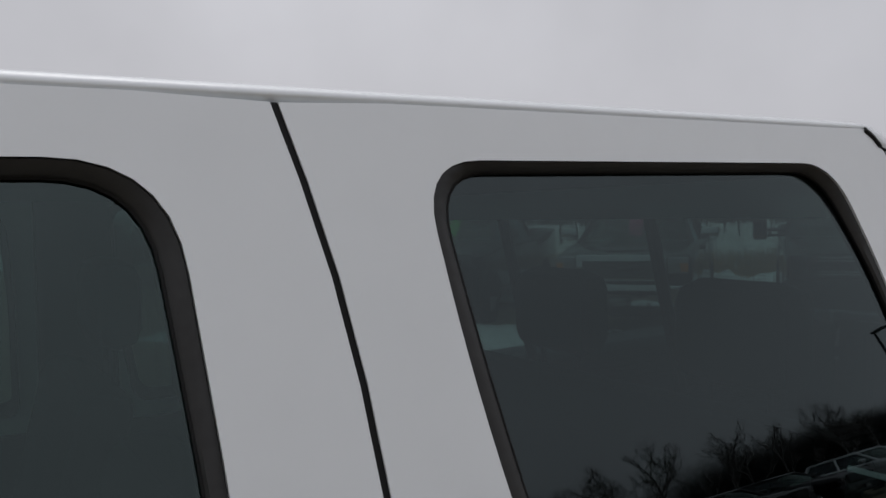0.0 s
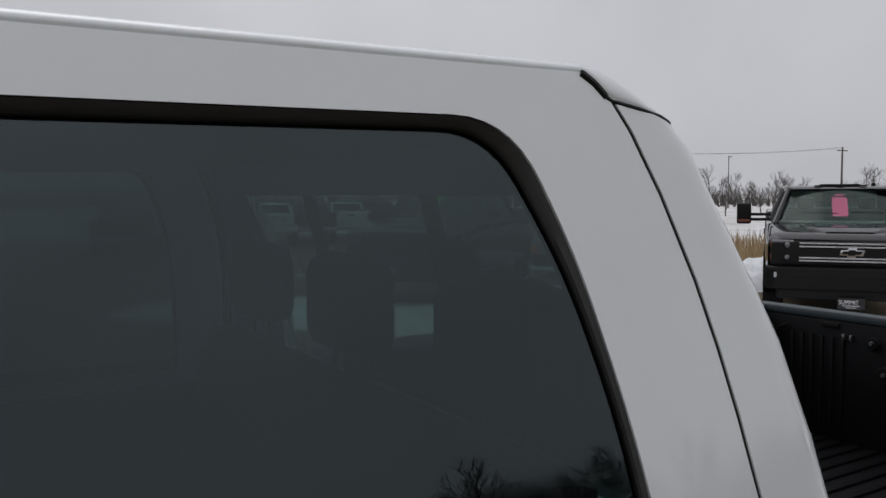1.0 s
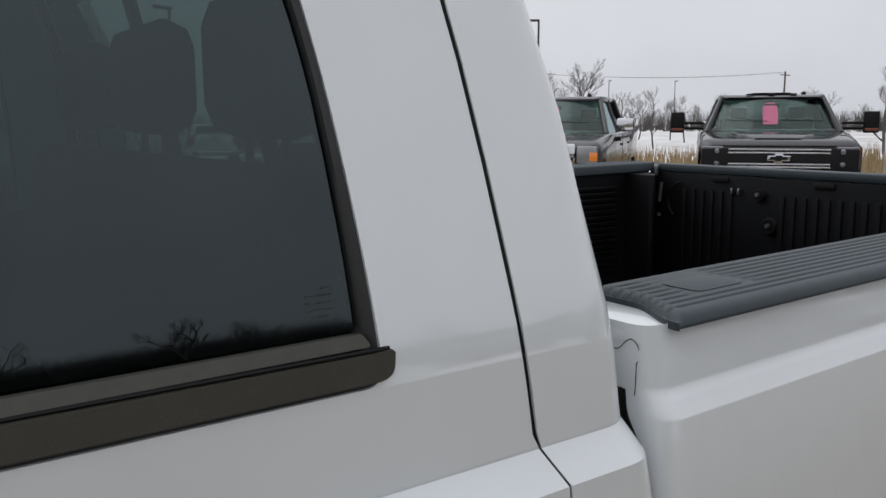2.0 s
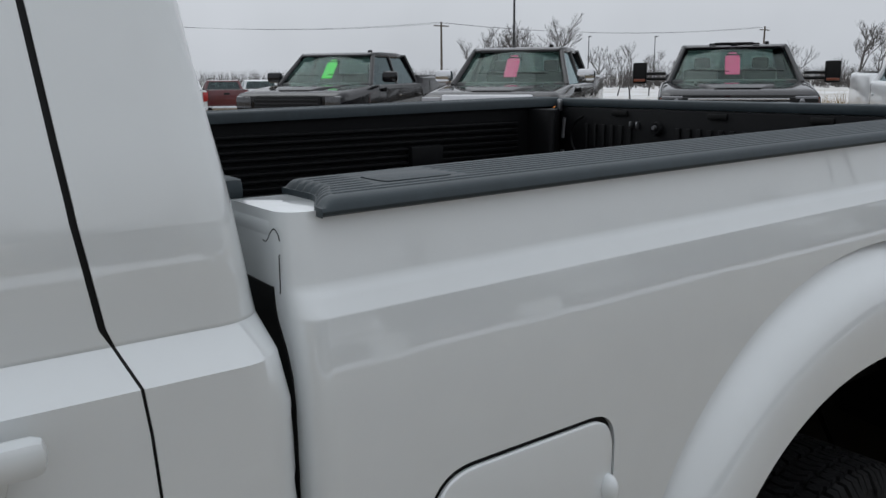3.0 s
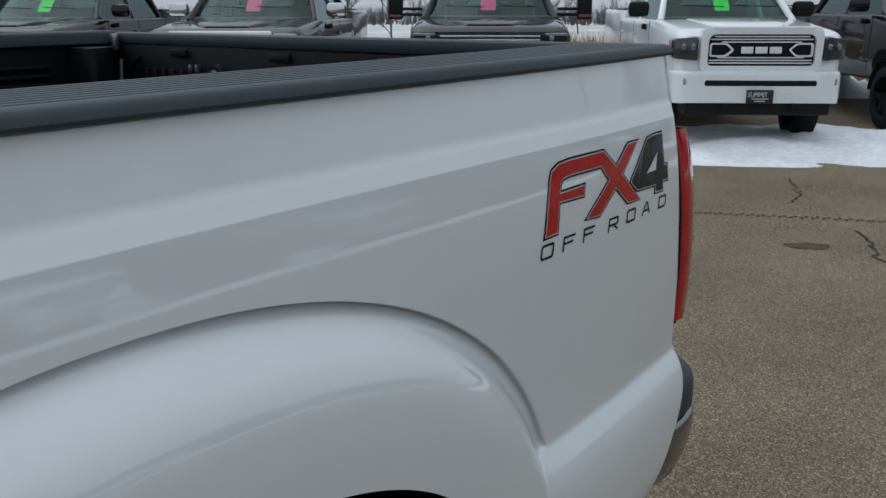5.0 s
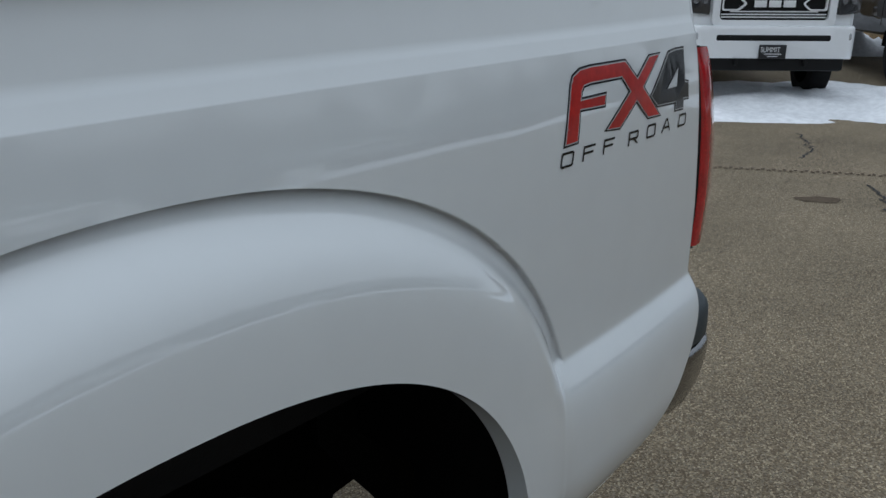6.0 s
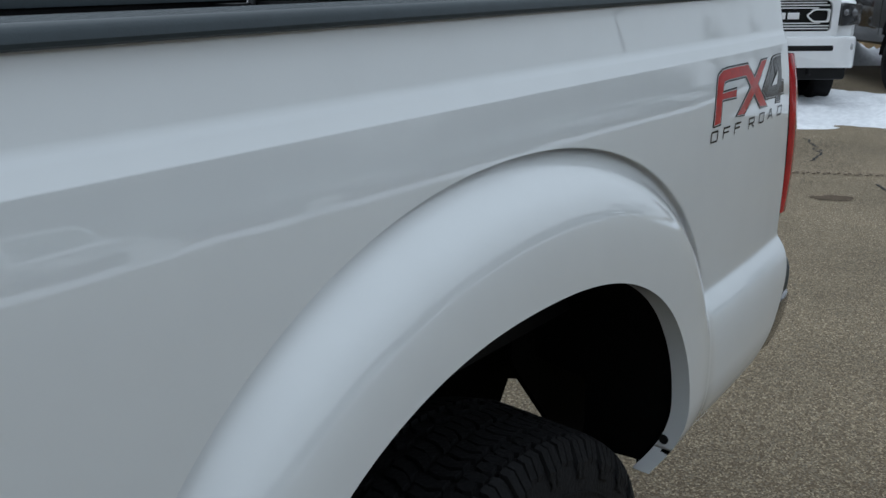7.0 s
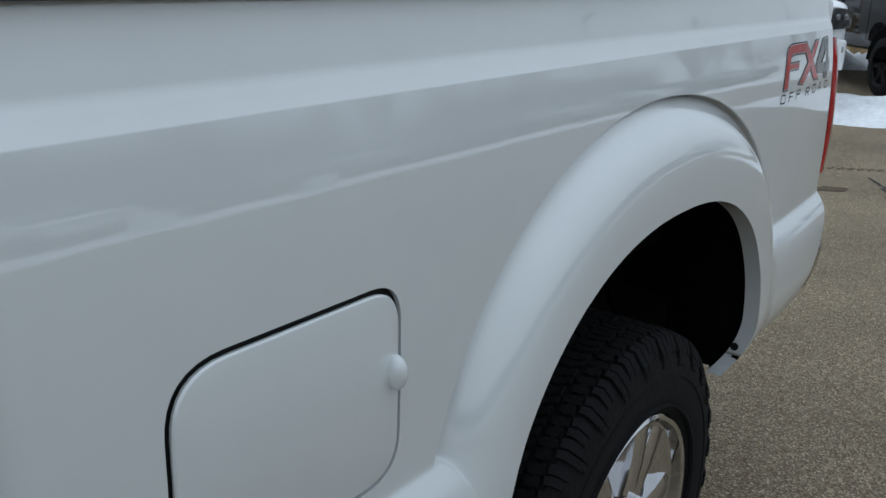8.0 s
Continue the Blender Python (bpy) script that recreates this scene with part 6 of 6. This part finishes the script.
def snow_ridge(name, o, d, n, s0, s1, width, height, seed, label):
    """A lumpy low bank of ploughed snow along a line."""
    ns, nw = int((s1 - s0) / 0.09), 26
    verts, faces = [], []
    for i in range(ns + 1):
        s = s0 + (s1 - s0) * i / ns
        wob = 0.12 * noise.noise(Vector((s * 0.6, seed, 0))) + 0.05 * noise.noise(Vector((s * 2.7, seed, 5)))
        for j in range(nw + 1):
            w = j / nw
            p = o + d * s + n * (wob * (1 - w) + w * width)
            prof = min(1.0, w * 6) ** 0.7 * (0.55 + 0.45 * math.sin(math.pi * min(1, w * 1.1)))
            lump = 0.5 + 0.6 * noise.noise(Vector((p.x * 1.3, p.y * 1.3, seed))) + 0.28 * noise.noise(Vector((p.x * 4.0, p.y * 4.0, seed))) + 0.14 * noise.noise(Vector((p.x * 11, p.y * 11, seed)))
            end = min(1, i / 6, (ns - i) / 6) * (1 if j < nw else 0)
            z = ground_z(p.x, p.y) - 0.01 + height * prof * max(0.05, lump) * end
            verts.append((p.x, p.y, z))
    for i in range(ns):
        for j in range(nw):
            a = i * (nw + 1) + j
            faces.append((a, a + nw + 1, a + nw + 2, a + 1))
    return tagged(mesh_part(name, verts, faces, SNOW, smooth=80), label, "snow", kind="stuff")


snow_ridge("snow_bank", ROW_O, ROW_D, ROW_N, -14, 9, 3.1, 0.20, 1.0, "dirty ploughed snow bank along the lot edge")
snow_ridge("snow_bank", Vector((13.5, 8.2)), Vector((0.6, -0.8)), Vector((0.8, 0.6)), -9, 7, 3.2, 0.75, 2.0, "heaped snow behind the parked trucks")
snow_ridge("snow_bank", Vector((-14, -9.8)), Vector((1, 0)), Vector((0, -1)), 0, 62, 2.0, 0.22, 3.0, "ploughed snow bank along the lane")


# cracks, tread line and stain on the asphalt
def crack(name, pts, width, seed):
    bm = bmesh.new()
    rnd = random.Random(seed)
    fine = []
    for a, b in zip(pts, pts[1:]):
        for k in range(6):
            t = k / 6
            fine.append((a[0] + (b[0] - a[0]) * t + rnd.uniform(-0.03, 0.03), a[1] + (b[1] - a[1]) * t + rnd.uniform(-0.03, 0.03)))
    fine.append(pts[-1])
    left, right = [], []
    for k, p in enumerate(fine):
        q = Vector(fine[min(k + 1, len(fine) - 1)]) - Vector(fine[max(k - 1, 0)])
        nn = Vector((-q.y, q.x)).normalized() * width * rnd.uniform(0.3, 1.0)
        left.append(bm.verts.new((p[0] + nn.x, p[1] + nn.y, 0.0045)))
        right.append(bm.verts.new((p[0] - nn.x, p[1] - nn.y, 0.0045)))
    for k in range(len(fine) - 1):
        bm.faces.new((left[k], right[k], right[k + 1], left[k + 1]))
    return tagged(part(name, bm, CRACK, smooth=0), "thin dark crack in the asphalt", "crack", kind="structure")


crack("asphalt_crack", [(8.65, 1.83), (8.2, 1.62), (7.94, 1.49), (7.55, 1.47)], 0.012, 1)
crack("asphalt_crack", [(6.91, 0.78), (6.6, 0.62), (6.32, 0.53), (5.9, 0.2)], 0.012, 2)


def blot(name, c, ax, ay, seed, material, label, category):
    bm = bmesh.new()
    ring = []
    for k in range(40):
        a = 2 * math.pi * k / 40
        r = 1 + 0.35 * noise.noise(Vector((math.cos(a) * 1.5, math.sin(a) * 1.5, seed)))
        p = Vector(c) + Vector(ax) * math.cos(a) * r + Vector(ay) * math.sin(a) * r
        ring.append(bm.verts.new((p.x, p.y, 0.004)))
    bm.faces.new(ring)
    return tagged(part(name, bm, material, smooth=0), label, category, kind="structure")


blot("damp_stain", (6.31, 0.95), (0.09, -0.13), (0.06, 0.04), 3.0, STAIN, "dark damp stain on the asphalt", "stain")
bm = bmesh.new()
for k in range(60):
    p = Vector((6.60, 2.2)).lerp(Vector((7.65, 0.15)), k / 59)
    d = Vector((0.455, -0.89))
    n_ = Vector((0.89, 0.455))
    off = 0.018 * (1 if k % 2 else -1)
    c = p + n_ * off
    vs = [bm.verts.new((q.x, q.y, 0.0042)) for q in (c - d * 0.015 - n_ * 0.03, c + d * 0.012 - n_ * 0.02, c + d * 0.015 + n_ * 0.03, c - d * 0.012 + n_ * 0.02)]
    bm.faces.new(vs)
tagged(part("tyre_print", bm, STAIN, smooth=0), "line of wet tyre tread prints on asphalt", "tyre print", kind="structure")

# ---- parked vehicles ----
pickup_far("pickup_truck", "black pickup with double chrome grille bars and pink tag", BLACKP, stand(9.45, 5.95) @ Matrix.Diagonal((1, 1.08, 1.01, 1)), "bars", PINK, tow=True, bumper_mat=SEAL)
pickup_far("pickup_truck", "dark grey pickup with chrome grille and pink tag", GREYP, stand(6.78, 8.03), "chromebar", PINK, bumper_mat=CHROME)
pickup_far("pickup_truck", "black pickup with blacked-out grille and green tag", BLACKP, stand(5.5, 11.5), "dark", GREEN)
pickup_far("pickup_truck", "white pickup with framed grille standing behind snow", WHITE2, stand(9.98, 2.64) @ Matrix.Diagonal((1, 0.93, 1, 1)), "shell", GREEN)
pickup_far("pickup_truck", "black pickup standing beside the white one", BLACKP, stand(12.7, 0.6), "dark", None, rimmat=SEAL, lift=0.06)
paints = [GREYP, WHITE2, SILVER, WHITE2, REDP, WHITE2, BLACKP, WHITE2, SILVER]
made = {}
for k, p in enumerate(paints):
    x, y = 4.6 + 2.4 * k, 31.0 + 1.1 * k
    m = pose(x, y, ground_z(x, y), 0, 0, 252)
    shiftm = m @ Matrix.Translation((-5.9, 0, 0))
    if p.name in made:
        copy_thing(made[p.name], shiftm)
    else:
        made[p.name] = pickup_far("pickup_truck", "far pickup seen from behind with red tail lamps", p, shiftm, "dark", None, group="far row of pickups")
lane = ["dark_grey_paint", "black_paint", "silver_paint", "black_paint", "white_paint_far", "dark_grey_paint", "silver_paint"]
for k in range(15):
    copy_thing(made[lane[k % 7]], pose(-7 + 3.4 * k, -12.4 - 0.3 * (k % 3), 0, 0, 0, -96 + 3 * (k % 4)) @ Matrix.Diagonal((1, 1, 0.82, 1)))["group"] = "pickups across the lane"


# added stand-in for an unidentified white square mirrored in the bed side
def white_reflection_box(x, y):
    t = thing("white_reflection_box", "plain white box added on ploughed snow for its reflection", "utility box", Matrix.Translation((x, y, 0.0)), "utility boxes")
    part("cabinet", box((-0.32, -0.2, 0.0), (0.32, 0.2, 0.62), 0.02), WHITE2, t)
    part("lid", box((-0.34, -0.22, 0.621), (0.34, 0.22, 0.66), 0.012), WHITE2, t)
    part("door_line", box((-0.004, 0.1985, 0.05), (0.004, 0.203, 0.58)), SEAL, t)


white_reflection_box(6.2, -10.5)
white_reflection_box(9.5, -10.5)


# ---- poles and wires ----
def lamp_pole(x, y, h, arm):
    t = thing("lot_lamp", "dark metal parking lot lamp post", "lamp post", Matrix.Translation((x, y, ground_z(x, y))), "lot lamps")
    bm = bmesh.new()
    add_rod(bm, (0, 0, 0), (0, 0, h), 0.085, 0.06, 10)
    part("post", bm, POLEM, t)
    bm = box((-0.9, -0.16, h - 0.02), (0.05, 0.16, h + 0.10), 0.03, Matrix.Rotation(arm, 4, 'Z'))
    part("lamp_head", bm, POLEM, t)
    bm = bmesh.new()
    add_rod(bm, (0, 0, -0.02), (0, 0, 0.6), 0.25, 0.24, 14)
    part("concrete_foot", bm, shader("concrete", (0.35, 0.34, 0.32), 0.9, vary=0.1), t)


lamp_pole(34.5, 38.9, 8.2, radians(-40))
lamp_pole(11.0, 37.0, 7.0, radians(30))
lamp_pole(98, 93, 8.2, radians(60))
lamp_pole(108, 88, 8.2, radians(60))
lamp_pole(34.0, -18.0, 7.0, radians(-60))


def utility_pole(x, y, h):
    t = thing("utility_pole", "weathered wooden utility pole with crossarm", "utility pole", Matrix.Translation((x, y, ground_z(x, y))), "utility poles")
    bm = bmesh.new()
    add_rod(bm, (0, 0, 0), (0, 0, h), 0.16, 0.11, 8)
    part("post", bm, WOODPOLE, t)
    bm = box((-1.1, -0.06, h - 0.55), (1.1, 0.06, h - 0.42))
    part("crossarm", bm, WOODPOLE, t)


upoles = [(20, 95, 8.6), (60, 81, 8.6), (104, 66, 8.6), (-22, 112, 8.6)]
for x, y, h in upoles:
    utility_pole(x, y, h)
bm = bmesh.new()
for (a, b) in ((3, 0), (0, 1), (1, 2)):
    for e in (-1.0, 0.0, 1.0):
        pa, pb = Vector((upoles[a][0] + e, upoles[a][1], 8.0)), Vector((upoles[b][0] + e, upoles[b][1], 8.0))
        prev = pa
        for k in range(1, 13):
            t = k / 12
            p = pa.lerp(pb, t)
            p.z -= 1.0 * 4 * t * (1 - t)
            add_rod(bm, prev, p, 0.010, sides=3)
            prev = p
tagged(part("power_lines", bm, SEAL, smooth=0), "thin sagging power lines between the poles", "power line", kind="stuff")


# ---- trees ----
def bare_tree(x, y, h, seed, dense=1.0, name="bare_tree", z=None):
    rnd = random.Random(seed)
    trunk, crown = bmesh.new(), bmesh.new()

    def grow_limb(bm, p, d, length, r, depth):
        q = p
        n = 3
        for k in range(n):
            d2 = (d + Vector((rnd.uniform(-1, 1), rnd.uniform(-1, 1), rnd.uniform(-0.3, 0.5))) * 0.16).normalized()
            e = q + d2 * length / n
            add_rod(bm, q, e, r * (1 - 0.25 * k / n), r * (1 - 0.25 * (k + 1) / n), 5 if depth < 2 else 3)
            q, d = e, d2
            if depth < 5 and rnd.random() < 0.75 * dense:
                side = Vector((rnd.uniform(-1, 1), rnd.uniform(-1, 1), rnd.uniform(0.0, 0.7))).normalized()
                grow_limb(crown, q, (d * 0.55 + side * 0.8).normalized(), length * rnd.uniform(0.45, 0.65), r * 0.5, depth + 1)
        if depth < 5:
            for _ in range(2):
                side = Vector((rnd.uniform(-1, 1), rnd.uniform(-1, 1), rnd.uniform(0.1, 0.8))).normalized()
                grow_limb(crown, q, (d * 0.7 + side * 0.6).normalized(), length * rnd.uniform(0.55, 0.75), r * 0.6, depth + 1)

    t = thing(name, "bare leafless winter tree at the lot edge", "tree", Matrix.Translation((x, y, (ground_z(x, y) if z is None else z) - 0.05)), "bare trees")
    grow_limb(trunk, Vector((0, 0, 0)), Vector((0, 0, 1)), h * 0.36, h * 0.016, 0)
    part("trunk", trunk, BARK, t, smooth=0)
    part("crown", crown, BARK, t, smooth=0)
    return t


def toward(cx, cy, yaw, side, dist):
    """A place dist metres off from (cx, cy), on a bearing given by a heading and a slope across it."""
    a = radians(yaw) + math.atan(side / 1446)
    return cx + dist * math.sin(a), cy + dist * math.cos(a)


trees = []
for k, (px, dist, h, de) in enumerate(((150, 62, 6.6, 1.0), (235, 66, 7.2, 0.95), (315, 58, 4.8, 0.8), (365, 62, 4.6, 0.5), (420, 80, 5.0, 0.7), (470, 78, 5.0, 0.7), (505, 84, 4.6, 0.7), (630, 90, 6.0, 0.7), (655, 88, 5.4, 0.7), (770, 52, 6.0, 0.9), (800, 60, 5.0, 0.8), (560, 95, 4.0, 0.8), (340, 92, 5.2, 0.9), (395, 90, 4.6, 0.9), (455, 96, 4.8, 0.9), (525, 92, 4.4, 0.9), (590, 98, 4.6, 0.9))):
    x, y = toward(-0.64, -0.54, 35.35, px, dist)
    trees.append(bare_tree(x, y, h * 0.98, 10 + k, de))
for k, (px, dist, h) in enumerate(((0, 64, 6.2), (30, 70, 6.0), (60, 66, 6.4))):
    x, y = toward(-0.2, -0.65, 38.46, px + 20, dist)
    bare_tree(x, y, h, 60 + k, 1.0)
# the wood across the lane
for k in range(64):
    copy_thing(trees[k % 4], pose(-46 + k * 2.1 + 1.5 * math.sin(k * 7), -50 - 5 * math.sin(k * 3.1), -0.05, 0, 0, k * 77) @ Matrix.Scale(1.2 + 0.28 * math.sin(k * 2.3), 4))


# a grove nearer the lane's far end
for k in range(16):
    copy_thing(trees[k % 4], pose(54 + 3.1 * k, -22 - 3.0 * math.sin(k * 2.7), -0.05, 0, 0, k * 61) @ Matrix.Scale(1.12 + 0.2 * math.sin(k * 1.9), 4))


def brush(name, area, count, hmin, hmax, seed, material, label, spread=0.25, blades=7):
    """Dense dead growth: many thin stems."""
    rnd = random.Random(seed)
    verts, faces = [], []
    for _ in range(count):
        x, y = area(rnd)
        z = ground_z(x, y) - 0.02
        for _b in range(blades):
            a = rnd.uniform(0, 2 * math.pi)
            h = rnd.uniform(hmin, hmax)
            dx, dy = math.cos(a) * spread * h * rnd.random(), math.sin(a) * spread * h * rnd.random()
            w = 0.006 * h + 0.006
            bx, by = x + rnd.uniform(-0.2, 0.2), y + rnd.uniform(-0.2, 0.2)
            k = len(verts)
            verts += [(bx - w, by + w, z), (bx + w, by - w, z), (bx + dx * 0.5 + w * 0.6, by + dy * 0.5 - w * 0.6, z + h * 0.6), (bx + dx * 0.5 - w * 0.6, by + dy * 0.5 + w * 0.6, z + h * 0.6), (bx + dx, by + dy, z + h)]
            faces += [(k, k + 1, k + 2, k + 3), (k + 3, k + 2, k + 4)]
    return tagged(mesh_part(name, verts, faces, material, smooth=0), label, "brush", kind="stuff")


def strip(rnd, s0, s1, n0, n1):
    s, n = rnd.uniform(s0, s1), rnd.uniform(n0, n1)
    return 13.5 + 0.6 * s + 0.8 * n, 8.2 - 0.8 * s + 0.6 * n


brush("dry_reeds", lambda r: strip(r, -9, 14, 3.0, 9.0), 1000, 0.4, 1.05, 5, REED, "tan dry reeds behind the snow", blades=9)
brush("dead_brush", lambda r: strip(r, 0.5, 6, 2.0, 4.0), 150, 0.5, 1.25, 9, REED, "tan dead brush behind the parked trucks", 0.35, 9)
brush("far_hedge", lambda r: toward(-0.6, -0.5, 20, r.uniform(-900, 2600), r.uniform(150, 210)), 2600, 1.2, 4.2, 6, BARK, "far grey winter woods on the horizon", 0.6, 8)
brush("far_hedge", lambda r: (r.uniform(-70, 110), r.uniform(-62, -50)), 11000, 2.6, 7.4, 7, BARK, "dark winter woods across the lane", 0.5, 10)
